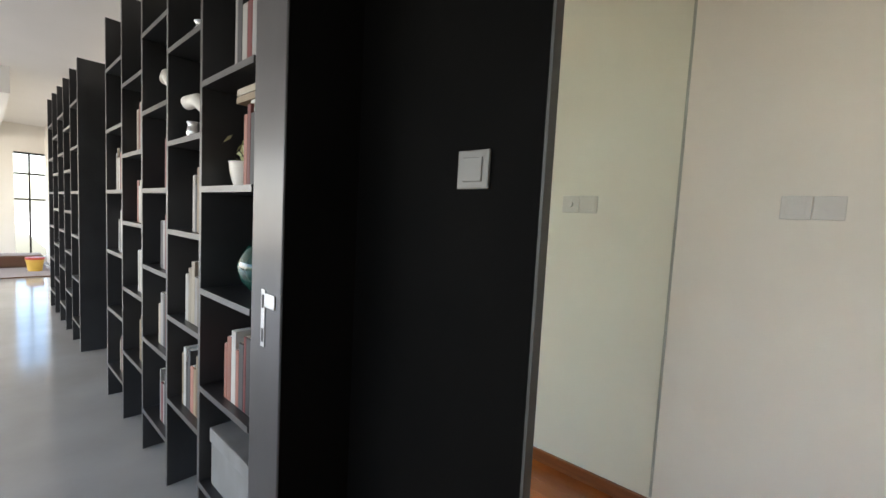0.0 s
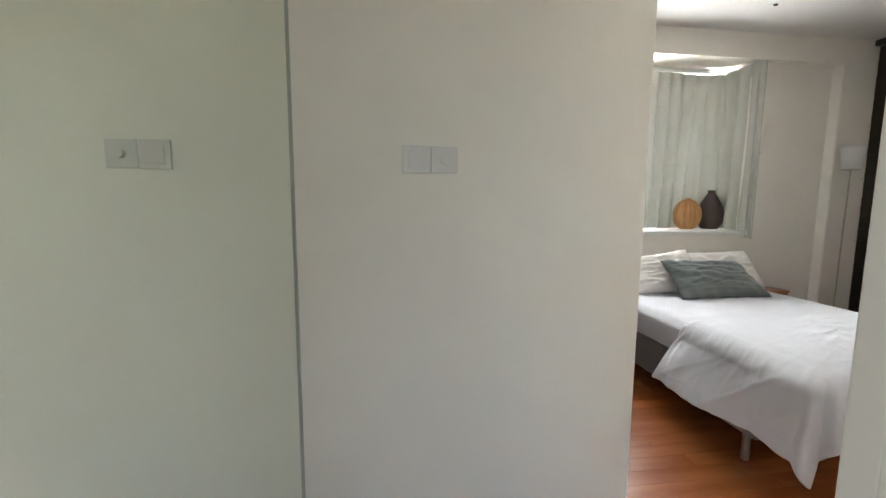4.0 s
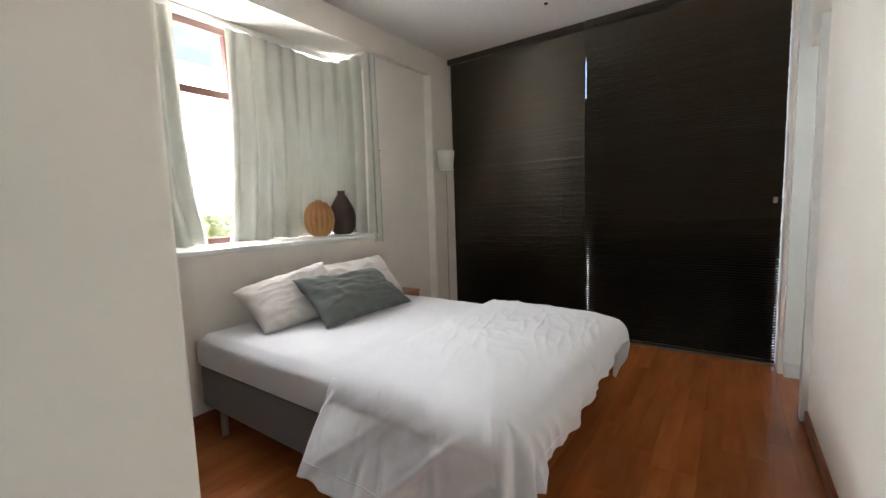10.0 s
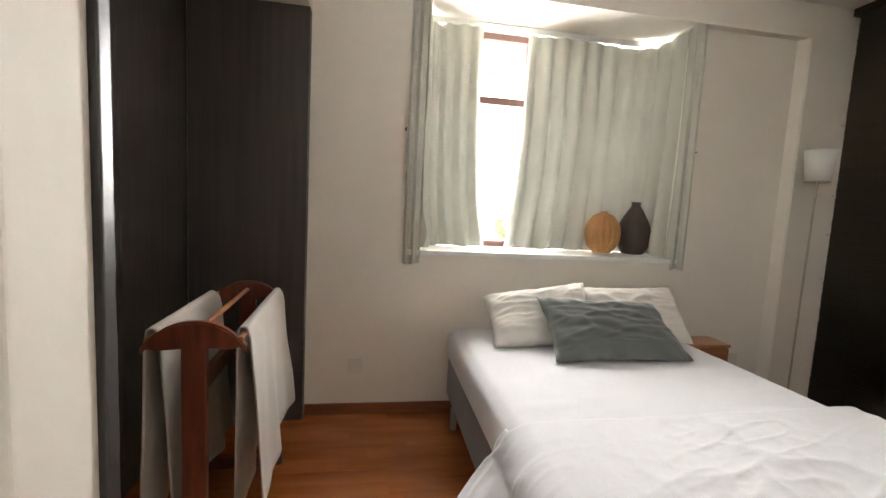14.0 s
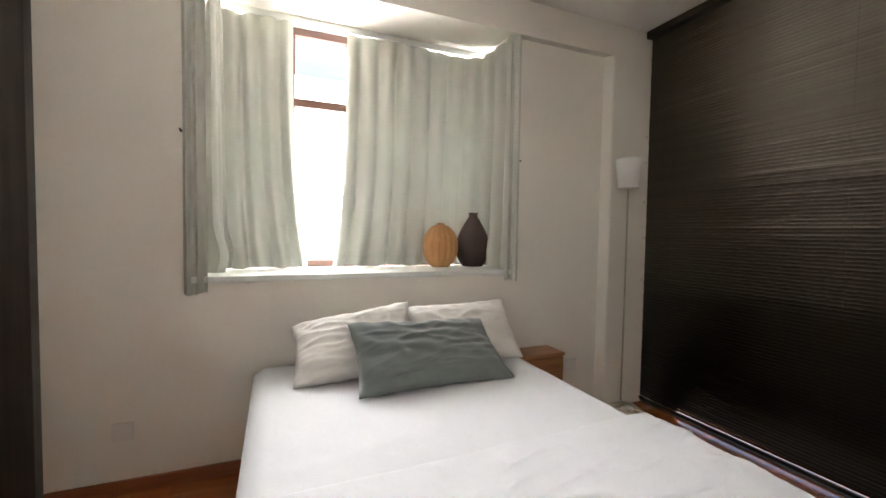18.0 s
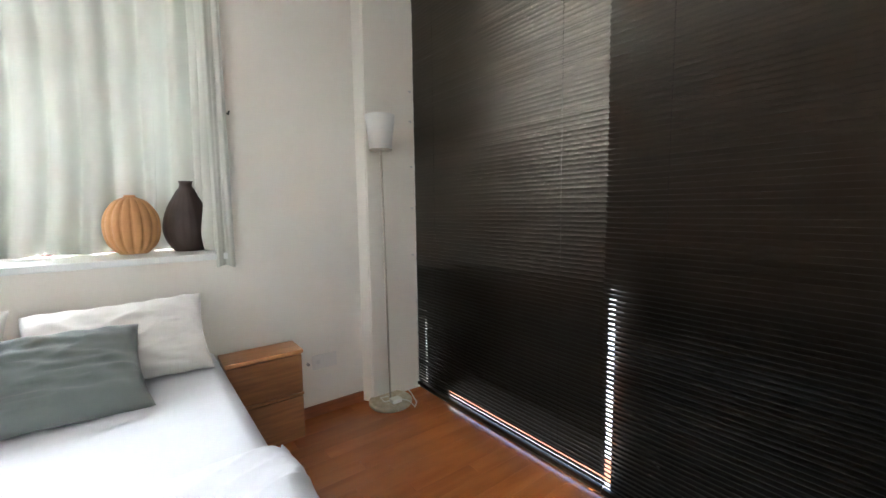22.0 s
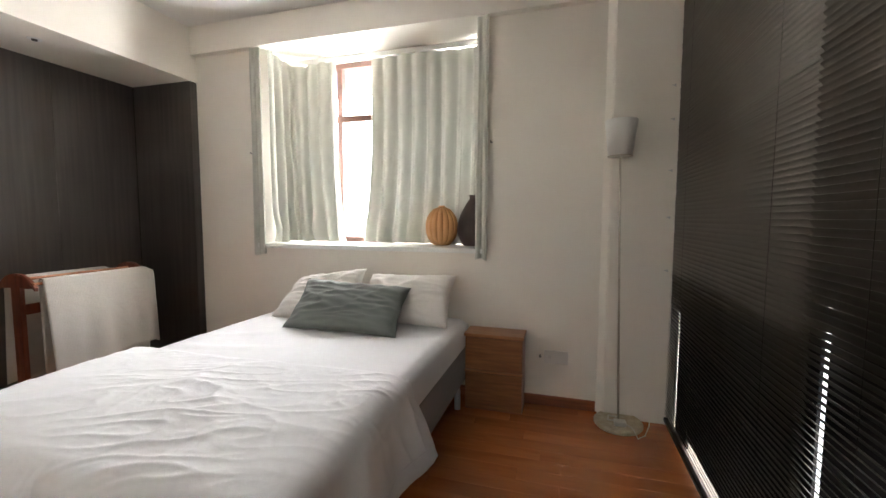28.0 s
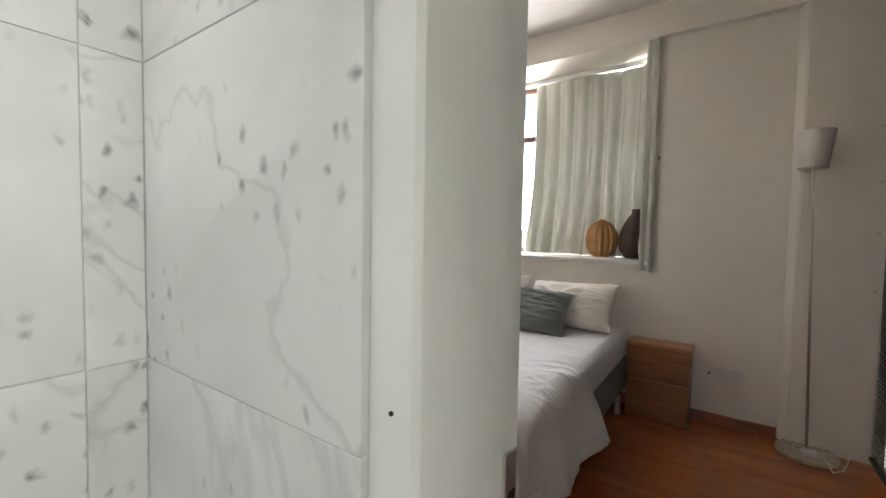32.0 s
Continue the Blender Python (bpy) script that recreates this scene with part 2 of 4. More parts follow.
WALL = surface("wall_paint", (0.775, 0.732, 0.655), (0.815, 0.775, 0.70), 0.75, 1.6, bump=0.06, fine=130)
CEIL = surface("ceiling_paint", (0.76, 0.74, 0.70), (0.80, 0.78, 0.74), 0.85, 1.2, bump=0.05, fine=120)
TRIMW = surface("white_gloss", (0.74, 0.75, 0.72), (0.79, 0.80, 0.77), 0.32, 2.0, bump=0.02)
BLACKW = surface("black_veneer", (0.046, 0.037, 0.032), (0.082, 0.067, 0.058), 0.44, 3.0, (14, 14, 0.5), bump=0.08, fine=40, coat=0.0)
BLACKP = surface("black_paint", (0.0022, 0.0021, 0.002), (0.0040, 0.0037, 0.0034), 0.7, 4.0, bump=0.05, fine=160)
SHELF = surface("charcoal_lacquer", (0.022, 0.022, 0.023), (0.034, 0.034, 0.036), 0.3, 5.0, bump=0.03)
GREYM = surface("dull_grey_metal", (0.045, 0.045, 0.043), (0.065, 0.065, 0.06), 0.5, 5.0, bump=0.02)
# mid grey that paints the shade in the gap beside the mirror
GAPSHADE = surface("gap_shade", (0.40, 0.405, 0.36), (0.46, 0.465, 0.42), 0.8, 5.0, bump=0.02)
EDGE = surface("edge_lacquer", (0.048, 0.046, 0.046), (0.068, 0.066, 0.066), 0.3, 5.0, (1, 1, 0.3), bump=0.02)
MERBAU = surface("merbau_plank", (0.30, 0.084, 0.02), (0.44, 0.147, 0.037), 0.26, 2.0, (1.0, 6, 4), bump=0.02, fine=30, vary=0.11, coat=0.25)
SKIRT = surface("merbau_skirting", (0.19, 0.056, 0.018), (0.31, 0.10, 0.034), 0.35, 3.0, (1.5, 1.5, 18), bump=0.05, fine=30)
REDWOOD = surface("rack_wood", (0.12, 0.026, 0.012), (0.24, 0.06, 0.026), 0.3, 5.0, (9, 9, 1.2), bump=0.05, fine=40, coat=0.2)
DOWEL = surface("dowel_wood", (0.30, 0.11, 0.04), (0.44, 0.18, 0.075), 0.35, 6.0, (9, 1, 9), bump=0.03)
TEAK = surface("teak_box", (0.20, 0.082, 0.03), (0.33, 0.145, 0.056), 0.42, 4.0, (1.2, 5, 14), bump=0.08, fine=50)
TEAKTOP = surface("teak_top", (0.33, 0.135, 0.05), (0.46, 0.21, 0.085), 0.36, 4.0, (1.2, 12, 5), bump=0.06, fine=50)
SLAT = surface("wenge_slat", (0.0085, 0.0062, 0.0043), (0.0185, 0.0136, 0.0096), 0.38, 4.0, (10, 0.3, 10), bump=0.05, fine=60, vary=0.22)
BLACKP.node_tree.nodes["Principled BSDF"].inputs["Specular IOR Level"].default_value = 0.06
BLACKW.node_tree.nodes["Principled BSDF"].inputs["Specular IOR Level"].default_value = 0.8
SLAT.node_tree.nodes["Principled BSDF"].inputs["Specular IOR Level"].default_value = 0.75
SLAT.node_tree.nodes["Principled BSDF"].inputs["Specular Tint"].default_value = (1.0, 0.88, 0.70, 1)
DARKMATT = surface("dark_matt", (0.006, 0.005, 0.0045), (0.011, 0.009, 0.008), 0.9, 9.0, bump=0.05)
FRAME = surface("red_frame_paint", (0.12, 0.055, 0.042), (0.17, 0.078, 0.060), 0.45, 6.0, bump=0.04)
PLASTIC = surface("switch_plastic", (0.63, 0.605, 0.565), (0.66, 0.635, 0.595), 0.35, 9.0, bump=0.0)
PLATEB = surface("beige_switch_plastic", (0.17, 0.163, 0.147), (0.19, 0.183, 0.166), 0.4, 9.0, bump=0.0)
SOCKETM = surface("socket_plastic", (0.69, 0.665, 0.62), (0.73, 0.705, 0.66), 0.4, 9.0, bump=0.0)
STEEL = surface("brushed_steel", (0.50, 0.50, 0.50), (0.62, 0.62, 0.61), 0.3, 30.0, (1, 1, 12), bump=0.03, metal=1.0)
NICKEL = surface("satin_nickel_pole", (0.42, 0.38, 0.31), (0.52, 0.47, 0.39), 0.35, 20.0, bump=0.0, metal=1.0)
IRON = surface("dark_iron", (0.03, 0.027, 0.025), (0.05, 0.045, 0.04), 0.45, 20.0, bump=0.02, metal=0.6)
ALU = surface("sill_aluminium", (0.24, 0.21, 0.18), (0.32, 0.29, 0.25), 0.4, 12.0, (1, 8, 1), bump=0.03, metal=0.5)
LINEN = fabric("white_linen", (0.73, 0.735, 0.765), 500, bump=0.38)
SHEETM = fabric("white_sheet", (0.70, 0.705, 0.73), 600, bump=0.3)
PILLOW = fabric("off_white_linen", (0.77, 0.735, 0.695), 450)
GREEN = fabric("grey_green_linen", (0.15, 0.168, 0.157), 380, bump=0.35)
GREYF = fabric("grey_upholstery", (0.20, 0.195, 0.19), 500)
TOWEL = waffle("cream_waffle_cotton", (0.52, 0.495, 0.45))
CURTAIN = fabric("pale_sage_curtain", (0.54, 0.545, 0.485), 480, through=0.006, sheen=0.05, bump=0.03)
SHADEM = fabric("white_lamp_shade", (0.84, 0.83, 0.80), 300, through=0.12)
WICKER = surface("cane_disc", (0.42, 0.34, 0.23), (0.58, 0.50, 0.37), 0.6, 30.0, (1, 1, 1), bump=0.5, fine=160)
PAPER = surface("white_card", (0.70, 0.68, 0.62), (0.76, 0.74, 0.69), 0.6, 9.0, bump=0.02)
OCHRE = surface("ochre_ceramic", (0.42, 0.20, 0.07), (0.58, 0.31, 0.125), 0.55, 5.0, bump=0.12, fine=60)
UMBER = surface("dark_umber_ceramic", (0.042, 0.025, 0.021), (0.072, 0.044, 0.038), 0.5, 7.0, bump=0.15, fine=70)
MARBLE = marble("veined_marble")
GROUT = surface("grey_grout", (0.60, 0.61, 0.59), (0.67, 0.68, 0.66), 0.9, 30.0, bump=0.2)
TERRA = surface("polished_grey_floor", (0.33, 0.32, 0.30), (0.40, 0.39, 0.37), 0.12, 2.0, bump=0.01)
MIRROR, _t, _b = nodes_of("mirror_glass", 0.015, 1.0)
_b.inputs["Base Color"].default_value = (0.89, 0.945, 0.86, 1)
GLASS = clear_glass("window_glass")
LEAF = surface("bright_foliage", (0.46, 0.48, 0.22), (0.62, 0.63, 0.36), 0.6, 3.0, bump=0.1, vary=0.15)
BARK = surface("bark", (0.08, 0.06, 0.04), (0.14, 0.11, 0.08), 0.9, 12.0, bump=0.4)
GRASSM = surface("outside_ground", (0.42, 0.42, 0.37), (0.55, 0.54, 0.49), 0.9, 1.5, bump=0.3)
BOTTLE = surface("green_glass_bowl", (0.004, 0.035, 0.028), (0.008, 0.06, 0.045), 0.08, 3.0, bump=0.0, coat=0.5)
CHINA = surface("white_porcelain", (0.66, 0.62, 0.56), (0.74, 0.70, 0.64), 0.25, 6.0, bump=0.03)
TOYRED = surface("toy_red", (0.40, 0.04, 0.03), (0.48, 0.06, 0.04), 0.4, 6.0, bump=0.0)
TOYYEL = surface("toy_yellow", (0.55, 0.33, 0.05), (0.62, 0.40, 0.08), 0.4, 6.0, bump=0.0)
MATM = fabric("brown_mat", (0.10, 0.05, 0.03), 200)
COVERS = [
    surface("cover_" + n, a, b, 0.6, 9.0, (1, 1, 0.4), bump=0.05, vary=0.25)
    for n, a, b in (
        ("maroon", (0.10, 0.018, 0.018), (0.16, 0.03, 0.028)),
        ("cream", (0.29, 0.25, 0.19), (0.37, 0.32, 0.25)),
        ("tan", (0.18, 0.13, 0.08), (0.25, 0.19, 0.12)),
        ("grey", (0.22, 0.21, 0.20), (0.30, 0.29, 0.28)),
        ("black", (0.03, 0.03, 0.032), (0.05, 0.05, 0.052)),
        ("rose", (0.25, 0.095, 0.07), (0.32, 0.135, 0.10)),
        ("white", (0.38, 0.365, 0.335), (0.46, 0.445, 0.41)),
    )
]

# ---- mesh helpers ----


def mesh_of(name, bm, m, smooth=False):
    me = bpy.data.meshes.new(name)
    bm.normal_update()
    bm.to_mesh(me)
    bm.free()
    me.materials.append(m)
    if smooth:
        for p in me.polygons:
            p.use_smooth = True
    return me


def block(x0, x1, y0, y1, z0, z1, bevel=0.0, seg=2):
    bm = bmesh.new()
    bmesh.ops.create_cube(bm, size=1)
    for v in bm.verts:
        v.co = Vector(((x0 + x1) / 2 + v.co.x * (x1 - x0), (y0 + y1) / 2 + v.co.y * (y1 - y0), (z0 + z1) / 2 + v.co.z * (z1 - z0)))
    if bevel:
        bmesh.ops.bevel(bm, geom=list(bm.edges), offset=bevel, segments=seg, affect="EDGES", profile=0.6)
    return bm


def part(name, bm, m, parent=None, label="", smooth=False):
    ob = new(name, mesh_of(name, bm, m, smooth))
    if parent is not None:
        ob.parent = parent
    if label:
        tagged(ob, label)
    return ob


def thing(name, label, category, place=(0, 0, 0), group="", kind=""):
    ob = new(name)
    ob.location = place
    ob.empty_display_size = 0.1
    return tagged(ob, label, category, group, kind)


def structure(name, bm, m, label="", smooth=False):
    return tagged(part(name, bm, m, None, label, smooth), kind="structure")


def spun(profile, n=32, ripple=None):
    """A body of revolution round z from (radius, height) pairs; ripple(angle) scales the radius."""
    bm = bmesh.new()
    rings = []
    for r, z in profile:
        ring = []
        for k in range(n):
            a = 2 * math.pi * k / n
            q = r * (ripple(a) if ripple else 1)
            ring.append(bm.verts.new((q * math.cos(a), q * math.sin(a), z)))
        rings.append(ring)
    for a, b in zip(rings, rings[1:]):
        for k in range(n):
            bm.faces.new((a[k], a[(k + 1) % n], b[(k + 1) % n], b[k]))
    bm.faces.new(list(reversed(rings[0])))
    bm.faces.new(rings[-1])
    return bm


def rod(a, b, r, n=12):
    a, b = Vector(a), Vector(b)
    bm = bmesh.new()
    bmesh.ops.create_cone(bm, cap_ends=True, segments=n, radius1=r, radius2=r, depth=(b - a).length)
    m = Matrix.Translation((a + b) / 2) @ (b - a).to_track_quat("Z", "Y").to_matrix().to_4x4()
    bmesh.ops.transform(bm, matrix=m, verts=bm.verts)
    return bm


def tube(points, r, n=8):
    """A cord along points."""
    bm = bmesh.new()
    pts = [Vector(p) for p in points]
    rings = []
    for i, p in enumerate(pts):
        d = (pts[min(i + 1, len(pts) - 1)] - pts[max(i - 1, 0)]).normalized()
        side = d.cross(Vector((0.13, 0.21, 1))).normalized()
        up = side.cross(d)
        rings.append([bm.verts.new(p + r * (side * math.cos(2 * math.pi * k / n) + up * math.sin(2 * math.pi * k / n))) for k in range(n)])
    for a, b in zip(rings, rings[1:]):
        for k in range(n):
            bm.faces.new((a[k], a[(k + 1) % n], b[(k + 1) % n], b[k]))
    bm.faces.new(list(reversed(rings[0])))
    bm.faces.new(rings[-1])
    return bm


def sheet(rows):
    """A grid mesh from rows of points."""
    bm = bmesh.new()
    vs = [[bm.verts.new(p) for p in row] for row in rows]
    for a, b in zip(vs, vs[1:]):
        for k in range(len(a) - 1):
            bm.faces.new((a[k], a[k + 1], b[k + 1], b[k]))
    return bm


def step(e0, e1, x):
    k = min(1, max(0, (x - e0) / (e1 - e0)))
    return k * k * (3 - 2 * k)


# ---- the large structure ----
H = 2.71
YN, XE, YS = 3.105, 4.332, 0.25
XW = 0.857

structure("floor", block(-1.05, 4.62, -2.5, 3.2, -0.14, -0.012), SKIRT, "red-brown merbau parquet over a plain bed")
structure("ceiling", block(-11.5, 4.75, -4.6, 3.75, H, H + 0.2), CEIL, "off-white painted plaster ceiling")
structure("wall_north", block(XW - 0.75, 1.44, YN, YN + 0.5, 0, H), WALL, "warm white painted bedroom wall")
structure("wall_north_window_side", block(3.22, 4.75, YN, YN + 0.5, 0, H), WALL, "warm white painted bedroom wall")
structure("wall_north_below_sill", block(1.44, 3.22, YN, YN + 0.5, 0, 0.98), WALL, "warm white painted wall below the bay sill")
structure("wall_north_above_bay", block(1.44, 3.22, YN, YN + 0.5, 2.53, H), WALL, "warm white painted wall above the bay")
structure("window_sill", block(1.425, 3.235, YN - 0.022, 3.545, 0.982, 1.014, 0.006), TRIMW, "white painted deep bay window sill")
structure("beam", block(XW, 4.30, YN - 0.055, YN, 2.495, H), WALL, "white painted beam along the window wall")


def pilaster():
    bm = bmesh.new()
    plan = [(3.945, YN), (3.985, YN - 0.062), (4.37, YN - 0.062), (4.37, YN)]
    lo = [bm.verts.new((x, y, 0)) for x, y in plan]
    hi = [bm.verts.new((x, y, 2.495)) for x, y in plan]
    for k in range(4):
        bm.faces.new((lo[k], lo[(k + 1) % 4], hi[(k + 1) % 4], hi[k]))
    bm.faces.new(list(reversed(lo)))
    bm.faces.new(hi)
    bmesh.ops.bevel(bm, geom=[e for e in bm.edges if abs(e.verts[0].co.z - e.verts[1].co.z) > 1], offset=0.006, segments=3, affect="EDGES")
    return bm


structure("pilaster", pilaster(), WALL, "white painted splayed pilaster beside the blinds")
structure("wall_switch", block(-0.42, 0.878, 1.142, 1.275, 0, H, 0.004), WALL, "warm white painted partition with light switches")
structure("wall_south", block(0.602, 3.487, 0.2, YS, 0, H, 0.004), WALL, "warm white painted wall beside the bedroom passage")
structure("wall_hall_east", block(0.602, 0.74, -2.5, 0.2, 0, H), WALL, "beige lit wall of the entrance passage")
structure("wall_hall_south", block(-1.05, 0.602, -2.62, -2.5, 2.55, H), WALL, "white wall over the passage end")
structure("wall_north_header_bath", block(3.487, 4.2, 0.2, YS, 2.12, H), WALL, "white wall over the bathroom doorway")
structure("wall_black", block(-0.969, -0.331, -0.078, -0.05, 0, H, 0.002), BLACKP, "matt black painted wall panel with a switch")
structure("wall_black_pier", block(-1.155, -0.969, -0.321, 0.0, 0, H, 0.004), EDGE, "charcoal lacquered door jamb with a strike plate")
structure("wall_pier_face", block(-0.969, -0.965, -0.317, -0.078, 0, H), BLACKP, "matt black painted return beside the jamb")
structure("wall_mirror_back", block(-0.42, -0.345, -0.049, 1.142, 0, H), BLACKP, "dark backing of the wall mirror")
structure("wall_mirror", block(-0.342, -0.331, -0.045, 1.139, 0.002, 2.56), MIRROR, "tall greenish wall mirror panel reflecting the partition")
structure("trim_mirror_edge", block(-0.3305, -0.3235, -0.0795, -0.0455, 0, H), GREYM, "charcoal metal edge strip of the mirror panel")
# solid strip coloured as the shadow gap between mirror and partition
structure("trim_mirror_gap_shade", block(-0.3305, -0.3255, 1.137, 1.1415, 0.074, 2.56), GAPSHADE, "thin grey strip painted as the shadow gap along the mirror edge")
structure("wall_mirror_top", block(-0.42, -0.331, -0.046, 1.142, 2.56, H), WALL, "white wall strip over the mirror")

# wardrobe recess in dark veneer
structure("wall_recess_north", block(0.25, XW - 0.003, 3.04, YN, 0, 2.295, 0.002), BLACKW, "dark veneered side of the recess")
structure("wall_recess_south", block(0.25, XW - 0.02, 1.275, 1.305, 0, 2.295), BLACKW, "dark veneered side of the recess")
recess = thing("recess_panelling", "dark brown veneered panels lining the shallow wardrobe recess", "wall panel", (0.22, 2.18, 0))
for k in range(3):
    w = (3.04 - 1.305) / 3
    part("panel", block(0, 0.028, 1.305 + k * w + 0.0012 - 2.18, 1.305 + (k + 1) * w - 0.0012 - 2.18, 0, 2.295, 0.0015, 1), BLACKW, recess)
structure("wall_recess_back", block(0.1, 0.22, 1.275, YN, 0, H), BLACKP, "dark backing wall of the recess")
structure("soffit", block(0.22, XW, 1.275, YN, 2.295, H, 0.004), WALL, "white painted soffit over the wardrobe recess")
structure("trim_recess_edge", block(0.846, 0.888, 1.2765, 1.304, 0, 2.295, 0.003), EDGE, "grey metal edge profile at the recess")
structure("wall_west_filler", block(-0.42, 0.1, 1.275, YN + 0.5, 0, H), WALL, "plain wall behind the recess")


def skirting(name, a, b, out):
    """A baseboard from a to b, its front face out metres from the wall."""
    (x0, y0), (x1, y1) = a, b
    bm = block(min(x0, x1, x0 + out[0]), max(x0, x1, x0 + out[0]), min(y0, y1, y0 + out[1]), max(y0, y1, y0 + out[1]), 0, 0.066, 0.004)
    return structure(name, bm, SKIRT, "varnished red-brown wooden baseboard")


skirting("baseboard_north", (XW, YN), (3.943, YN), (0, -0.016))
skirting("baseboard_switch", (-0.329, 1.142), (0.878, 1.142), (0, -0.016))
skirting("baseboard_switch_end", (0.878, 1.128), (0.878, 1.275), (0.016, 0))
skirting("baseboard_south", (0.602, YS), (3.48, YS), (0, 0.016))
skirting("baseboard_hall", (0.602, -2.5), (0.602, YS), (-0.016, 0))

# bay sides and window
structure("wall_bay_back", block(1.44, 3.22, 3.545, YN + 0.5, 0.982, 1.012), WALL, "outer ledge of the bay")
window = tagged(thing("window_1", "red-brown painted wooden casement window in a bay", "window", (2.33, 3.575, 0)), kind="structure")


def bar(x0, x1, z0, z1, name="window_frame", d=0.03):
    part(name, block(x0 - 2.33, x1 - 2.33, -d, d, z0, z1, 0.004), FRAME, window)


bar(1.44, 3.22, 1.014, 1.056)
bar(1.44, 3.22, 2.45, 2.495)
for x in (1.44, 1.872, 2.252, 2.70, 3.172):
    bar(x, x + 0.048, 1.056, 2.45)
for a, b in ((1.488, 1.872), (1.92, 2.252), (2.30, 2.70), (2.748, 3.172)):
    bar(a, b, 2.015, 2.068, "transom")
    for z0, z1 in ((1.056, 2.015), (2.068, 2.45)):
        pane = part("pane", block(a - 2.33, b - 2.33, -0.003, 0.003, z0, z1), GLASS, window)
        pane.visible_shadow = False
structure("trim_curtain_track", block(1.5, 3.15, 3.475, 3.505, 2.49, 2.53, 0.003), TRIMW, "white curtain track under the bay ceiling")
structure("wall_over_window", block(1.44, 3.22, 3.54, 3.605, 2.495, 2.53), TRIMW, "white head trim over the window")

# east side behind the blinds
structure("wall_east_head", block(4.42, 4.6, -2.0, YN + 0.5, 2.5, H), WALL, "wall above the balcony opening")
structure("wall_east_end", block(4.37, 4.6, 3.0, YN, 0, 2.5), WALL, "wall end beside the balcony opening")
structure("wall_east_south", block(4.2, 4.6, -2.0, 0.325, 0, H), WALL, "white wall beside the balcony opening")
structure("sill_track", block(4.346, 4.42, 0.32, 3.07, -0.012, 0.014, 0.003), ALU, "pale aluminium threshold track under the blinds")
structure("balcony_floor", block(4.62, 6.5, -1.0, 4.0, -0.2, -0.02), TERRA, "pale balcony floor outside the blinds")
bx = thing("pipe_casing", "white painted boxed casing beside the dark blinds", "casing", (4.175, 0.255, 0))
part("casing_board", block(-0.04, 0.04, -0.07, 0.05, 0.10, 2.69, 0.004), TRIMW, bx)
part("casing_foot", block(-0.03, 0.04, -0.06, 0.04, 0.0, 0.10, 0.004), GROUT, bx, "grey plinth")

# bathroom beyond the doorway
structure("wall_bath_back", block(2.95, 3.486, 0.1847, 0.2, 0, H), GROUT, "grouted bed of the bathroom wall")
structure("wall_bath_west", block(2.95, 3.1563, -2.0, 0.191, 0, H), GROUT, "grouted bed of the bathroom wall")
structure("wall_bath_south_low", block(3.0, 4.3, -2.12, -2.0, 0, 1.3), WALL, "white bathroom wall under a window")
structure("wall_bath_south_high", block(3.0, 4.3, -2.12, -2.0, 2.2, H), WALL, "white bathroom wall over a window")
structure("wall_bath_south_side", block(3.0, 3.62, -2.12, -2.0, 1.3, 2.2), WALL, "white bathroom wall beside a window")
structure("floor_bath", block(3.15, 4.2, -2.0, 0.19, -0.012, 0.004), TERRA, "grey bathroom floor")
jamb = tagged(thing("door_frame_1", "white gloss door jamb with a steel strike plate", "door frame", (3.487, 0.19, 0)), kind="structure")


def jamb_post():
    """A flat face towards the bathroom and a softly bowed reveal."""
    plan = [(0.0, 0.0), (0.034, 0.0), (0.0375, 0.003)]
    plan += [(0.0385 + 0.0245 * math.sin(k / 8 * math.pi / 2), 0.004 + 0.082 * k / 8) for k in range(9)]
    plan += [(0.060, 0.092), (0.0, 0.092)]
    bm = bmesh.new()
    lo = [bm.verts.new((x, y, 0)) for x, y in plan]
    hi = [bm.verts.new((x, y, 2.1)) for x, y in plan]
    for k in range(len(plan)):
        q = (k + 1) % len(plan)
        bm.faces.new((lo[k], lo[q], hi[q], hi[k]))
    bm.faces.new(list(reversed(lo)))
    bm.faces.new(hi)
    return bm


part("jamb", jamb_post(), TRIMW, jamb)
sp = part("strike_plate", block(0.0605, 0.0645, 0.066, 0.084, 0.86, 1.048, 0.0015), STEEL, jamb, "steel strike plate with two slots")
for z in (0.91, 1.0):
    part("slot", block(0.0635, 0.0653, 0.070, 0.080, z - 0.02, z + 0.02), IRON, sp)
for z in (1.09, 1.357):
    part("screw", rod((0.019, -0.0012, z), (0.019, 0.0005, z), 0.0016, 8), IRON, jamb)

# ---- living room seen through the entrance ----
structure("floor_living", block(-11.5, -1.05, -4.6, 0.6, -0.14, 0.0), TERRA, "polished light grey living room floor")
structure("wall_living_west", block(-11.62, -11.5, -4.6, -0.42, 0, H), WALL, "white living room end wall")
structure("wall_living_west_low", block(-11.62, -11.5, -0.42, 0.6, 0, 0.1), WALL, "white living room wall under the far window")
structure("wall_living_back", block(-11.5, -0.42, 0.02, 0.14, 0, H), WALL, "white living room wall behind the shelves")
structure("wall_living_south", block(-11.5, -1.05, -4.72, -4.6, 2.45, H), WALL, "white wall over the living room windows")
structure("living_bulkhead", block(-11.5, -6.6, -4.6, -0.62, 2.42, H), CEIL, "white dropped ceiling part")
win2 = tagged(thing("window_2", "far bright window with dark frame bars", "window", (-11.5, 0, 0)), kind="structure")
for z in (1.25, 1.75, 2.15):
    part("window_bar", block(-0.02, 0.02, -0.42, 0.02, z - 0.018, z + 0.018), IRON, win2)
part("window_bar", block(-0.02, 0.02, -0.22, -0.19, 0.1, 2.15), IRON, win2)
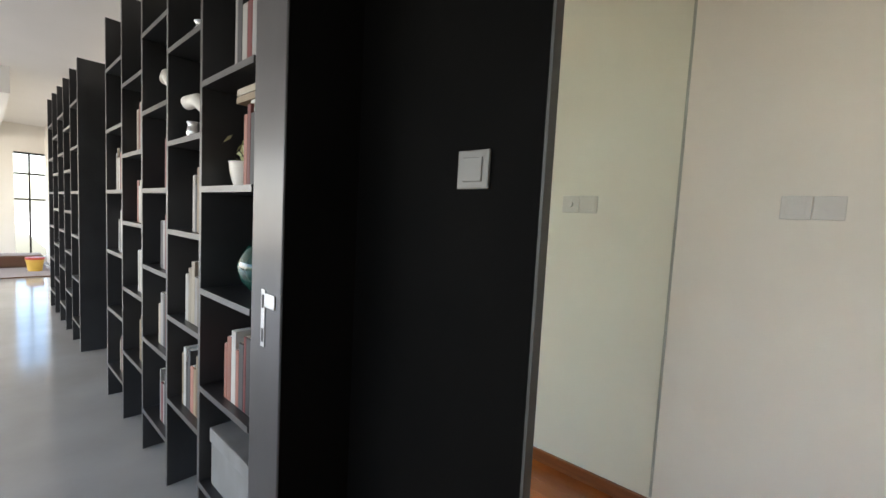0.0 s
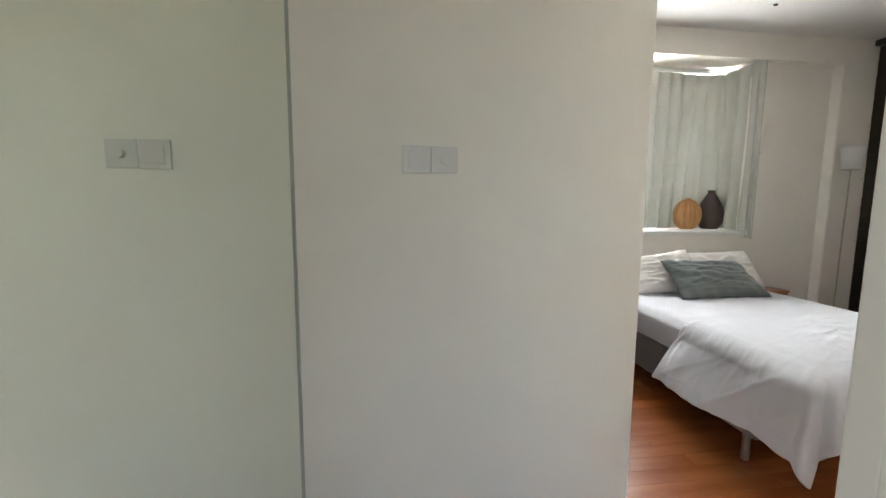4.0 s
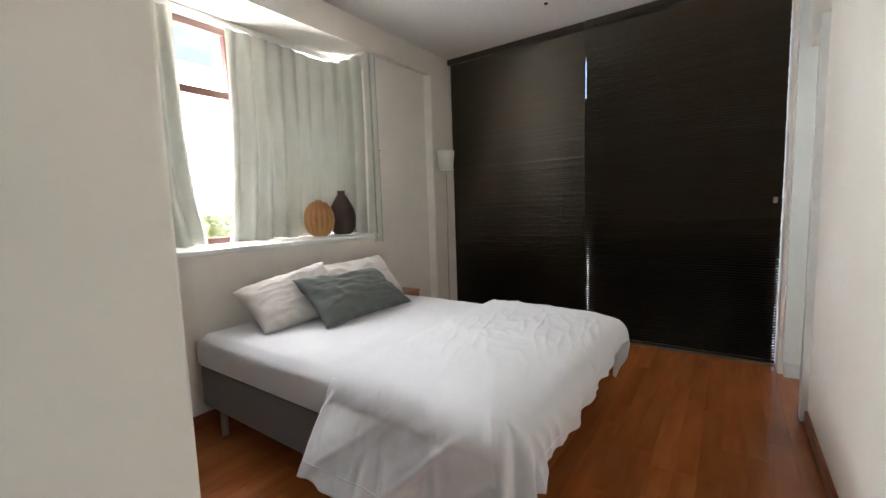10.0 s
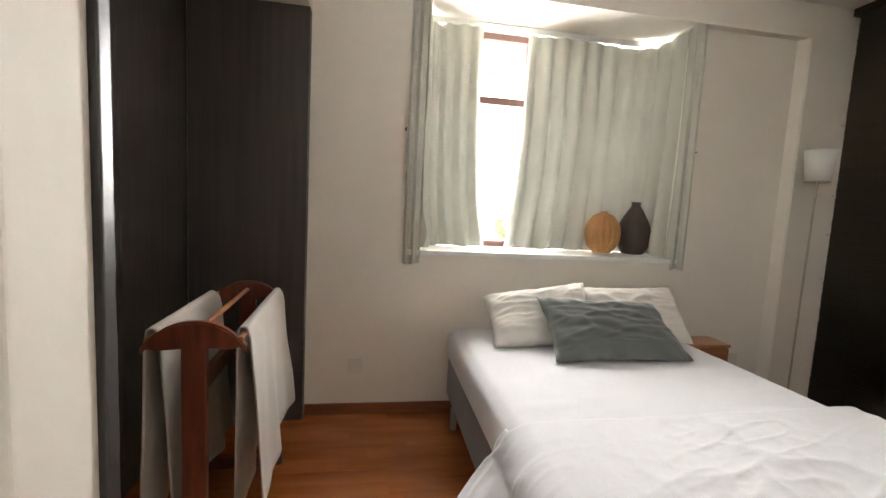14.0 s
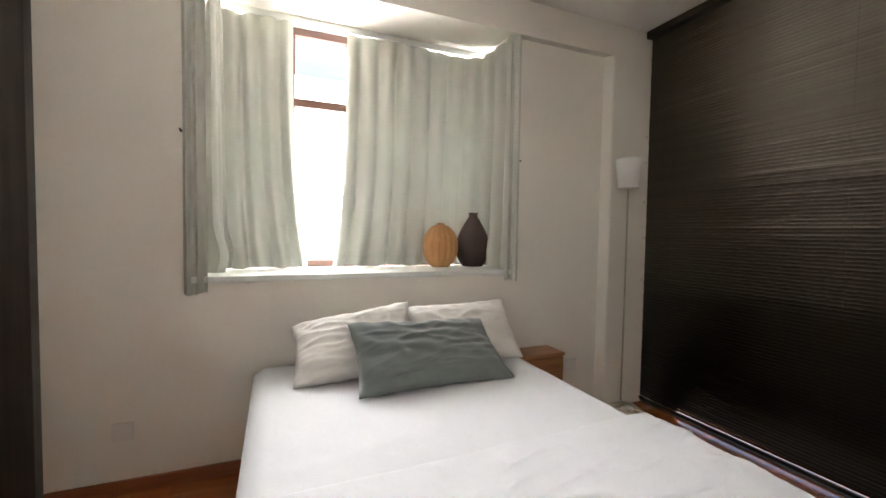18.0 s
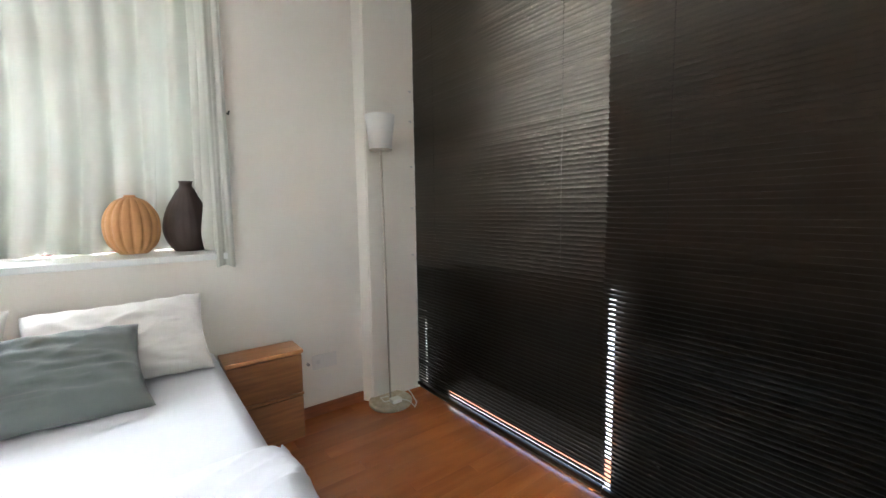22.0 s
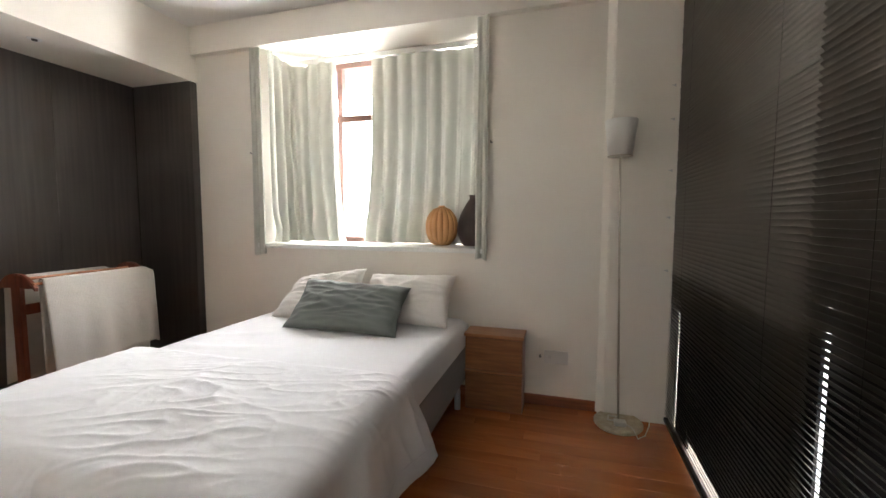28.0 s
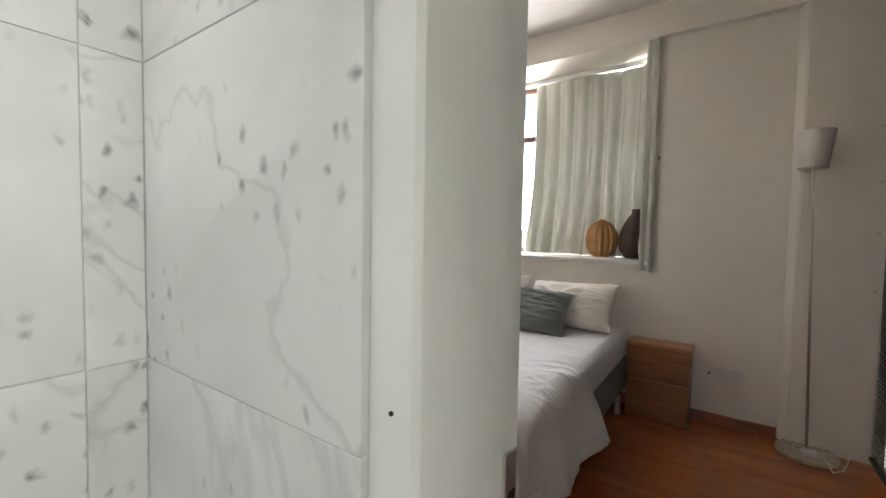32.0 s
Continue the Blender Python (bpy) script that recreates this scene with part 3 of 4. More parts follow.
structure("wall_living_west_high", block(-11.62, -11.5, -0.42, 0.6, 2.17, H), WALL, "white wall over the far window")

# ---- outside ----
structure("ground", block(-300, 300, 5.5, 600, -6.2, -6.0), GRASSM, "pale sunlit paved ground below the window")


def outside_tree(x, y, h, r):
    t = thing("tree", "sunlit tree with a loose yellow-green crown", "tree", (x, y, -6.0))
    part("trunk", spun([(0.22, 0), (0.17, h * 0.4), (0.08, h * 0.8)], 10), BARK, t)
    rng = random.Random(int(x * 10))
    bm = bmesh.new()
    for _ in range(900):
        d = Vector((rng.gauss(0, 1), rng.gauss(0, 1), rng.gauss(0, 0.75)))
        p = d.normalized() * r * rng.uniform(0.45, 1.05) + Vector((0, 0, h))
        q = Euler((rng.uniform(0, 6), rng.uniform(0, 6), rng.uniform(0, 6))).to_matrix()
        s = rng.uniform(0.12, 0.26)
        bm.faces.new([bm.verts.new(p + q @ Vector(c) * s) for c in ((-1, -0.4, 0), (0, -0.6, 0.2), (1, 0, 0), (0, 0.6, 0.2), (-1, 0.4, 0))])
    part("crown", bm, LEAF, t)
    return t


outside_tree(7.1, 17.0, 6.75, 0.95)
outside_tree(9.4, 19.0, 6.3, 1.3)

# ---- bed ----
BX0, BX1, BY0, BY1 = 1.70, 3.122, 1.118, 3.085
bed = thing("bed", "grey upholstered box bed on steel legs with a white fitted sheet", "bed", ((BX0 + BX1) / 2, (BY0 + BY1) / 2, 0))


hx, hy = (BX1 - BX0) / 2, (BY1 - BY0) / 2
part("base", block(-hx + 0.008, hx - 0.008, -hy + 0.29, hy, 0.125, 0.362, 0.018, 4), GREYF, bed, "grey woven upholstered bed base", True)


def mattress():
    rows, nx, ny = [], 70, 90
    for j in range(ny + 1):
        row = []
        for i in range(nx + 1):
            u, w = i / nx, j / ny
            x, y = -hx + 2 * hx * u, -hy + 2 * hy * w
            e = min(u, 1 - u) * 2 * hx
            g = min(w, 1 - w) * 2 * hy
            k = min(e, g)
            z = 0.549 - 0.045 * (1 - step(0, 0.07, k)) ** 2
            z += 0.004 * noise.noise(Vector((x * 3, y * 5, 1))) * step(0, 0.1, k)
            z += 0.016 * max(0, noise.noise(Vector((x * 2.2 + y * 1.1, y * 9 - x * 2.0, 7))) - 0.15) * step(0, 0.12, k)
            row.append((x, y, z))
        rows.append(row)
    bm = sheet(rows)
    edge = [e for e in bm.edges if e.is_boundary]
    ext = bmesh.ops.extrude_edge_only(bm, edges=edge)
    for v in ext["geom"]:
        if isinstance(v, bmesh.types.BMVert):
            v.co.z = 0.378
            v.co.x *= 1.004
    bmesh.ops.recalc_face_normals(bm, faces=bm.faces)
    return bm


part("mattress", mattress(), SHEETM, bed, "mattress in a white fitted sheet", True)
part("mattress_border", block(-hx + 0.004, hx - 0.004, -hy + 0.004, hy - 0.004, 0.364, 0.38, 0.006, 4), LINEN, bed, "white border of the mattress", True)
for lx in (-hx + 0.02, hx - 0.02):
    for ly in (-0.638, 0.779):
        part("leg", rod((lx, ly, 0), (lx, ly, 0.128), 0.019, 14), STEEL, bed, "round steel leg")


def duvet():
    """A light quilt over the lower half of the bed: flat on top, hanging at both sides and the foot; its corners hang as points."""
    head, inset = 1.915, 0.05
    nx, ny = 250, 180
    W, Ln = BX1 - BX0, head - BY0
    rows = []
    for j in range(ny + 1):
        row = []
        tn = j / ny
        over_l, over_r = 0.355 + 0.03 * tn, 0.295 + 0.045 * tn
        for i in range(nx + 1):
            s = -over_l + (W + over_l + over_r) * i / nx
            q = s / W
            over_f = 0.246 - 0.075 * step(-0.03, 0.10, q) - 0.06 * step(0.1, 0.95, q) + 0.06 * step(1.02, 1.12, q)
            over_f += 0.012 * noise.noise(Vector((s * 4, 0, 2)))
            t = -over_f + (Ln + over_f) * tn
            side = -1 if s < W / 2 else 1
            ds = max(0, inset - s) if side < 0 else max(0, s - W + inset)
            dv = max(0, inset - t)
            x = BX0 + min(max(s, inset), W - inset)
            y = BY0 + max(t, inset)
            y += 0.05 * (min(1, max(0, q)) - 0.5) * step(0.2, 1, t / Ln)
            ex = min(max(s, 0), max(W - s, 0))
            ey = max(t, 0)
            z = 0.588 - 0.012 * (1 - step(0, 0.2, ex)) ** 2 - 0.02 * (1 - step(0, 0.28, ey)) ** 2
            r = math.hypot(ds, dv)
            turn = math.atan2(dv, ds) if r > 0 else 0
            a_side = (0.14 + 0.46 * step(0.0, 0.9, ey / Ln)) if side < 0 else (0.02 + 0.34 * step(0, 0.8, ey / Ln))
            lean = a_side + (0.08 - a_side) * turn / (math.pi / 2)
            along = y if ds > 0 else x
            w1 = noise.noise(Vector((along * 2.3, 3, side)))
            slant = along + ((-0.85 * r if side < 0 else 0.2 * r) if ds > dv else 0.35 * r * side)
            fold = math.sin(slant * 17 + 3.9 * w1) * 0.5 + math.sin(slant * 37 + 1.7 + 3.5 * w1) * 0.12
            fold += 0.7 * noise.noise(Vector((along * 6, r * 4, 11 + side)))
            both = math.sin(2 * turn)
            pleat = both * math.sin(turn * 7 + side) * 0.13 * r
            f = (1 - 0.6 * both) * 0.032 * step(0.05, 0.26, r) * fold + pleat
            pull = max(0, 1 - abs(noise.noise(Vector((slant * 8, r * 2.2, 6 + side)))) * 2.6) ** 1.6
            f += (1 - both) * 0.014 * pull * step(0.07, 0.16, r) * (1 - 0.7 * step(0.26, 0.38, r))
            over = (over_l if side < 0 else over_r) if ds > dv else over_f
            brim = step(0.07, 0.02, over + inset - r) if over + inset - r < 0.07 else 0.0
            f += brim * 0.016 * noise.noise(Vector((along * 13, side, 21)))
            rho = 0.10 if side < 0 else 0.085
            bend = min(r / rho, math.pi / 2)
            off = rho * math.sin(bend) + max(0.0, r - rho * 1.571) * lean + f
            if r > 0:
                x += side * math.cos(turn) * off
                y -= math.sin(turn) * off
                z -= rho * (1 - math.cos(bend)) + max(0.0, r - rho * 1.571) * math.sqrt(1 - lean * lean)
            # long soft creases and small crumples
            c = Vector((x * 0.9 + y * 0.75, y * 3.6 - x * 1.5, 0.3 + z))
            n0 = noise.noise(c * 1.15)
            ridge = max(0, 1 - abs(n0 + 0.25 * noise.noise(c * 3.1)) * 3.2)
            ridge2 = max(0, 1 - abs(noise.noise(c * 3.3 + Vector((4, 1, 0)))) * 3.4)
            ridge3 = max(0, 1 - abs(noise.noise(Vector((x * 7 - y * 4, y * 6 + x * 3, 8)))) * 3.0)
            ridge4 = max(0, 1 - abs(noise.noise(Vector((x * 9 + y * 12, y * 19 - x * 10, 3)))) * 2.6)
            middle = max(0, 1 - math.hypot((x - 2.5) / 0.6, (y - 1.55) / 0.42))
            mask = 0.18 + 0.5 * step(-0.1, 0.35, noise.noise(Vector((x * 1.7, y * 1.7, 5)))) + 0.7 * middle
            top = 1 - 0.45 * step(0, 0.15, r)
            lift = top * mask * (0.014 * ridge ** 2 + 0.0065 * ridge2 ** 2 + 0.0036 * ridge3 ** 2 + 0.0012 * ridge4 ** 2)
            z += lift
            if ds > 0:
                x += side * lift * 0.9
            z += top * 0.012 * noise.noise(Vector((x * 2.0, y * 2.2, 9)))
            he = Ln - t
            if ds < 0.06 and he < 0.03:
                z -= 0.024 * (1 - he / 0.03) ** 2
            row.append((x, y, max(z, 0.07)))
        rows.append(row)
    return rows


quilt = duvet()
dv = thing("duvet", "rumpled white linen duvet spread over the foot of the bed", "duvet", (0, 0, 0))
cv = part("cover", sheet(quilt), LINEN, dv, "", True)
md = cv.modifiers.new("thick", "SOLIDIFY")
md.thickness, md.offset = 0.014, -1.0
inner = [Vector(row[7]) for row in reversed(quilt[7:-2])] + [Vector(p) for p in quilt[7][8:-8]] + [Vector(row[-8]) for row in quilt[7:-2]]
part("hem", tube(inner, 0.0022, 6), LINEN, dv, "stitched hem line along the hanging edge", True)


def pillow(name, label, bl, br, tr, tl, thick, m, seed, wrinkle=1.0):
    """A soft pillow between its four corners, plump in the middle, with creases running from the seams."""
    bl, br, tr, tl = map(Vector, (bl, br, tr, tl))
    normal = (br - bl).cross(tl - bl).normalized()
    n = 44
    bm = bmesh.new()
    grids = []
    for side in (1, -1):
        g = []
        for j in range(n + 1):
            row = []
            for i in range(n + 1):
                u, w = i / n, j / n
                # seams draw in between the corners
                pu = u + 0.030 * math.sin(math.pi * w) * (1 - 2 * u) * (1 if 0 < w < 1 else 0)
                pw = w + 0.045 * math.sin(math.pi * u) * (1 - 2 * w)
                p = (bl * (1 - pu) + br * pu) * (1 - pw) + (tl * (1 - pu) + tr * pu) * pw
                plump = (max(0, 1 - (2 * u - 1) ** 4) * max(0, 1 - (2 * w - 1) ** 4)) ** 0.55
                q = Vector((u * 2.2, w * 4.6, seed + side * 3))
                crease = 1 - abs(noise.noise(q * 1.7)) * 2.2
                rim = 1 - plump
                d = thick * plump * (1 if side > 0 else 0.8)
                d += wrinkle * plump * (0.011 * max(0, crease) ** 3 + 0.010 * noise.noise(q * 2.6) + 0.014 * noise.noise(q * 0.9))
                d += wrinkle * 0.006 * rim * math.sin(u * 40 + w * 17)
                if 0 < i < n and 0 < j < n:
                    row.append(bm.verts.new(p + normal * d * side))
                elif side > 0:
                    row.append(bm.verts.new(p + normal * wrinkle * 0.004 * math.sin(u * 31 + w * 23)))
                else:
                    row.append(grids[0][j][i])
            g.append(row)
        grids.append(g)
        for a, b in zip(g, g[1:]):
            for k in range(n):
                q = (a[k], a[k + 1], b[k + 1], b[k])
                bm.faces.new(q if side > 0 else tuple(reversed(q)))
    base = Vector((sum(c.x for c in (bl, br, tr, tl)) / 4, sum(c.y for c in (bl, br, tr, tl)) / 4, min(bl.z, br.z)))
    bmesh.ops.translate(bm, verts=bm.verts, vec=-base)
    ob = tagged(part(name, bm, m, None, label, True), category="pillow")
    ob.location = base
    return ob


pillow("pillow", "crumpled off-white linen pillow leaning on the wall", (1.872, 2.67, 0.558), (2.46, 2.68, 0.56), (2.462, 2.90, 0.876), (1.872, 2.985, 0.762), 0.075, PILLOW, 3)
pillow("pillow", "plump off-white linen pillow propped against the wall", (2.45, 2.72, 0.56), (3.078, 2.715, 0.562), (3.072, 2.955, 0.848), (2.47, 2.97, 0.832), 0.075, PILLOW, 8)
pillow("cushion", "grey-green crumpled linen cushion leaning on the pillows", (2.118, 2.462, 0.557), (2.862, 2.452, 0.557), (2.832, 2.772, 0.786), (2.112, 2.750, 0.816), 0.062, GREEN, 14, 1.15)

# ---- bedside table ----
ns = thing("bedside_table", "small teak bedside cabinet of two stacked drawers", "bedside table", (3.325, 2.995, 0))
part("top", block(-0.187, 0.187, -0.10, 0.087, 0.474, 0.494, 0.004), TEAKTOP, ns, "warm orange-brown wooden top")
part("carcass", block(-0.18, 0.18, -0.085, 0.083, 0.0, 0.474, 0.003), SKIRT, ns)
part("drawer_front", block(-0.178, 0.178, -0.098, -0.086, 0.266, 0.468, 0.004), TEAK, ns)
part("drawer_front", block(-0.178, 0.178, -0.098, -0.086, 0.012, 0.242, 0.004), TEAK, ns)
part("rail", block(-0.183, 0.183, -0.1, -0.084, 0.248, 0.26, 0.003), TEAKTOP, ns)

# ---- floor lamp ----
lamp = thing("floor_lamp", "slim floor lamp with a white flared shade on a disc base", "floor lamp", (4.064, 2.96, 0))
part("base", spun([(0.13, 0), (0.136, 0.008), (0.136, 0.02), (0.128, 0.028), (0.0, 0.029)], 48), WICKER, lamp, "round pale cane-coloured base")
part("pole", rod((0, 0.0, 0.028), (-0.046, -0.046, 1.59), 0.0062, 12), NICKEL, lamp, "thin satin metal pole")
bm = spun([(0.062, 1.563), (0.086, 1.758)], 48)
bmesh.ops.delete(bm, geom=[f for f in bm.faces if len(f.verts) > 4], context="FACES")
bmesh.ops.translate(bm, verts=bm.verts, vec=(-0.046, -0.046, 0))
sh = part("shade", bm, SHADEM, lamp, "white fabric shade wider at the top", True)
ms = sh.modifiers.new("thick", "SOLIDIFY")
ms.thickness = 0.003
part("shade_ring", spun([(0.02, 1.561), (0.066, 1.561), (0.066, 1.565), (0.02, 1.565)], 32), NICKEL, lamp).location = (-0.046, -0.046, 0)
part("switch_box", block(-0.03, 0.035, -0.085, -0.035, 0.029, 0.055, 0.006), PAPER, lamp, "white plastic foot switch")
part("cord", tube([(0.03, -0.06, 0.04), (0.06, -0.09, 0.036), (0.07, -0.12, 0.034), (0.085, -0.15, 0.006), (0.13, -0.1, 0.005), (0.17, 0.02, 0.005), (0.19, 0.11, 0.006)], 0.003), PAPER, lamp, "thin white cord")
part("cord", tube([(-0.02, -0.05, 0.045), (-0.06, -0.03, 0.036), (-0.05, 0.04, 0.034), (0.0, 0.03, 0.032)], 0.003), PAPER, lamp)

# ---- vases ----


def profile(pairs, n=26):
    """Smooth (radius, height) pairs through the given ones."""
    out = []
    for k in range(n + 1):
        t = k / n * (len(pairs) - 1)
        i = min(int(t), len(pairs) - 2)
        p0, p1, p2, p3 = (pairs[max(0, min(len(pairs) - 1, i + o))] for o in (-1, 0, 1, 2))
        f = t - i
        out.append(tuple(0.5 * (2 * b + (c - a) * f + (2 * a - 5 * b + 4 * c - d) * f * f + (3 * b - a - 3 * c + d) * f ** 3) for a, b, c, d in zip(p0, p1, p2, p3)))
    return out


v1 = tagged(part("vase", spun(profile([(0.055, 0), (0.098, 0.05), (0.115, 0.125), (0.106, 0.20), (0.068, 0.262), (0.026, 0.285), (0.024, 0.296)]), 112, lambda a: 1 - 0.03 + 0.09 * abs(math.sin(a * 8)) ** 0.6), OCHRE, None, "ochre ribbed gourd-shaped ceramic vase on the sill", True), category="vase")
v1.location = (2.841, 3.385, 1.014)
v2 = tagged(part("vase", spun(profile([(0.07, 0), (0.107, 0.06), (0.118, 0.13), (0.098, 0.22), (0.055, 0.305), (0.03, 0.345), (0.034, 0.372)]), 64, lambda a: 1 + 0.012 * math.sin(a * 22)), UMBER, None, "dark brown tapering ceramic vase on the sill", True), category="vase")
v2.location = (3.085, 3.385, 1.014)

# ---- curtains ----


def curtain(name, label, path, z0, z1, waves, amp, flare=0.0, swell=0.0, seed=0, n=220, m=44):
    """Cloth hung along a plan path with pinched pleats at the top and looser folds below."""
    pts = [Vector((*p, 0)) for p in path]
    seg = [(b - a).length for a, b in zip(pts, pts[1:])]
    total = sum(seg)
    rows = []
    for j in range(m + 1):
        h = j / m
        z = z0 + (z1 - z0) * h
        row = []
        for i in range(n + 1):
            d = total * i / n
            k, left = 0, d
            while k < len(seg) - 1 and left > seg[k]:
                left -= seg[k]
                k += 1
            a, b = pts[k], pts[k + 1]
            p = a + (b - a) * (left / seg[k])
            t = (b - a).normalized()
            if k < len(seg) - 1:
                t = t.lerp((pts[k + 2] - pts[k + 1]).normalized(), step(0.6, 1, left / seg[k]) * 0.5).normalized()
            nrm = Vector((t.y, -t.x, 0))
            u = i / n
            ph = 2 * math.pi * (waves * u + 0.18 * noise.noise(Vector((u * 5, h * 1.4, seed))))
            loose = 0.55 + 0.45 * (1 - h)
            pinch = 1 - 0.45 * step(0.9, 0.97, h)
            f = math.sin(ph) + 0.16 * math.sin(2 * ph + 1.3) + 0.35 * noise.noise(Vector((u * waves * 1.1, h * 2.0, seed + 4)))
            off = amp * loose * pinch * f * (0.4 + 0.6 * step(0, 0.05, 1 - u))
            drift = flare * (1 - h) ** 3 * (u if flare > 0 else (1 - u))
            bulge = swell * math.exp(-((h - 0.06) / 0.07) ** 2) * (0.6 + 0.4 * math.sin(ph * 0.5 + seed))
            q = p + nrm * (off + bulge) + t * drift
            zz = z + (0.006 * math.sin(ph * 0.5 + seed) if j == 0 else 0) + (0.009 * math.sin(u * 9 + seed) - 0.012 * math.sin(math.pi * u) if j == m else 0)
            row.append((q.x, min(q.y, 3.54), zz))
        rows.append(row)
    ob = tagged(part(name, sheet(rows), CURTAIN, None, label, True), category="curtain")
    return ob


curtain("curtain", "pale sage pleated curtain drawn back at the bay window", [(1.505, 3.15), (1.52, 3.42), (1.62, 3.472), (1.905, 3.477)], 1.02, 2.494, 6.5, 0.044, 0.085, 0.035, 1)
curtain("curtain", "pale sage pleated curtain half drawn across the bay window", [(2.225, 3.485), (2.98, 3.487), (3.15, 3.43), (3.213, 3.095)], 1.02, 2.494, 10.5, 0.043, -0.085, 0.02, 5, n=320)
curtain("curtain", "narrow pale sage curtain return hanging over the wall edge", [(1.40, 3.08), (1.50, 3.07)], 0.93, 2.515, 2.0, 0.02, 0, 0, 9, n=50)
curtain("curtain", "narrow pale sage curtain return hanging past the sill end", [(3.165, 3.088), (3.246, 3.062)], 0.945, 2.525, 1.5, 0.014, 0, 0, 12, n=50)
for x in (1.395, 3.25):
    hk = thing("curtain_hook", "small dark iron curtain hook on the wall", "hook", (x + (-0.005 if x < 2 else 0.012), YN, 1.71), "hooks beside the window")
    part("plate", rod((0, 0.0, 0), (0, -0.006, 0), 0.0065, 12), IRON, hk)
    part("peg", rod((0, -0.006, 0), (0, -0.035, 0.004), 0.004, 8), IRON, hk)

# ---- blinds ----


def slat_mesh(y0, y1, tilt, name):
    """A thin bowed slat of 24 mm, tilted."""
    bm = bmesh.new()
    c, s = math.cos(radians(tilt)), math.sin(radians(tilt))
    prof = []
    for k in range(5):
        w = (k / 4 - 0.5) * 0.0275
        b = 0.0022 * (1 - (2 * k / 4 - 1) ** 2)
        prof.append((w * c - b * s, w * s + b * c))
    low = [(x + 0.0012 * s, z - 0.0012 * c) for x, z in reversed(prof)]
    ring = prof + low
    a = [bm.verts.new((x, y0, z)) for x, z in ring]
    b = [bm.verts.new((x, y1, z)) for x, z in ring]
    k = len(ring)
    for i in range(k):
        bm.faces.new((a[i], a[(i + 1) % k], b[(i + 1) % k], b[i]))
    bm.faces.new(list(reversed(a)))
    bm.faces.new(b)
    return mesh_of(name, bm, SLAT)


def blind(y0, y1, label, inner, x, tilt, low):
    """A wooden slat blind from floor to ceiling; inner marks the end that meets its neighbour; the lower slats hang at the tilt low."""
    b = thing("slat_blind", label, "blind", (x, (y0 + y1) / 2, 0.05), "blinds along the balcony side")
    mid = (y0 + y1) / 2
    rng = random.Random(int(y0 * 100))
    lo, hi = y0 - mid, y1 - mid
    plain = slat_mesh(lo, hi, tilt, "slat")
    longer = slat_mesh(lo - (0.014 if inner == "low" else 0), hi + (0.014 if inner == "high" else 0), tilt, "slat_long")
    z = 0.016
    while z < 2.60:
        zz = z + 0.05
        ob = new("slat", longer if zz < 2.10 or zz > 2.44 else plain)
        ob.parent = b
        ob.location = (rng.uniform(-0.001, 0.001), rng.uniform(-0.002, 0.002), z)
        wave = 5 * noise.noise(Vector((z * 2.1, y0, 0))) + 6 * noise.noise(Vector((z * 9.0, y0, 4)))
        low_down = 1 - step(0.70, 1.0, zz)
        slack = (low - tilt) * low_down
        ob.rotation_euler = (rng.uniform(-0.0012, 0.0012), radians(rng.uniform(-2.5, 2.5) + wave - slack), 0)
        z += 0.02
    part("bottom_rail", block(-0.012, 0.012, lo, hi, -0.024, -0.001, 0.004), SLAT, b)
    part("head_rail", block(-0.06, 0.035, lo, hi, 2.605, 2.655, 0.004), SLAT, b)
    for k in range(2):
        y = lo + 0.22 + k * (hi - lo - 0.44)
        part("ladder_cord", block(-0.0075, -0.0068, y - 0.0004, y + 0.0004, -0.02, 2.59), DARKMATT, b)
    return b


blind(1.665, 3.036, "dark wenge slatted wooden blind lowered to the floor", "low", XE, -84, -62)
blind(0.334, 1.657, "dark brown slatted wooden blind lowered beside its twin", "high", XE - 0.006, -63, -47)
# added dark panels that keep outside light from leaking between the slats
for y0, y1, foot in ((0.347, 1.648, 0.018), (1.682, 2.985, 0.075)):
    dc = thing("blackout_curtain", "dark panel added behind the slatted blinds to hold back daylight", "curtain", (4.376, (y0 + y1) / 2, foot), "blackout panels behind the blinds")
    part("panel", block(-0.004, 0.004, (y0 - y1) / 2, (y1 - y0) / 2, 0, 2.5 - foot), DARKMATT, dc)
    # extra strip that blocks the sun on the track at the north end
    if foot > 0.05:
        part("hem", block(-0.006, 0.006, 2.76 - (y0 + y1) / 2, (y1 - y0) / 2 - 0.002, -0.06, 0.03), DARKMATT, dc)
for z in (1.96, 1.775, 1.49, 1.225, 0.92):
    st = thing("blind_cleat", "small pale metal cleat at the blind edge", "cleat", (4.304, 3.034, z), "cleats along the blind")
    part("cleat_plate", block(-0.004, 0.004, -0.007, 0.001, -0.007, 0.007, 0.002), STEEL, st)
    part("cleat_pin", rod((-0.004, -0.003, 0), (-0.016, -0.006, 0.002), 0.003, 8), STEEL, st)
cl = thing("cord_cleat", "small steel cord hook on the blind edge", "hook", (4.302, 0.372, 1.19))
part("hook_plate", block(-0.003, 0.003, -0.012, 0.012, -0.02, 0.02, 0.003), STEEL, cl)
part("hook_arm", tube([(0, 0, 0.012), (-0.02, 0, 0.01), (-0.024, 0.0, -0.01), (-0.008, 0.0, -0.016)], 0.003), STEEL, cl)

# ---- towel rack ----
rack = thing("towel_rack", "reddish wooden towel rack with arched ends", "towel rack", (0.70, 2.29, 0))
rack.rotation_euler = (0, 0, radians(4))
rack.scale = (1, 1, 1.022)


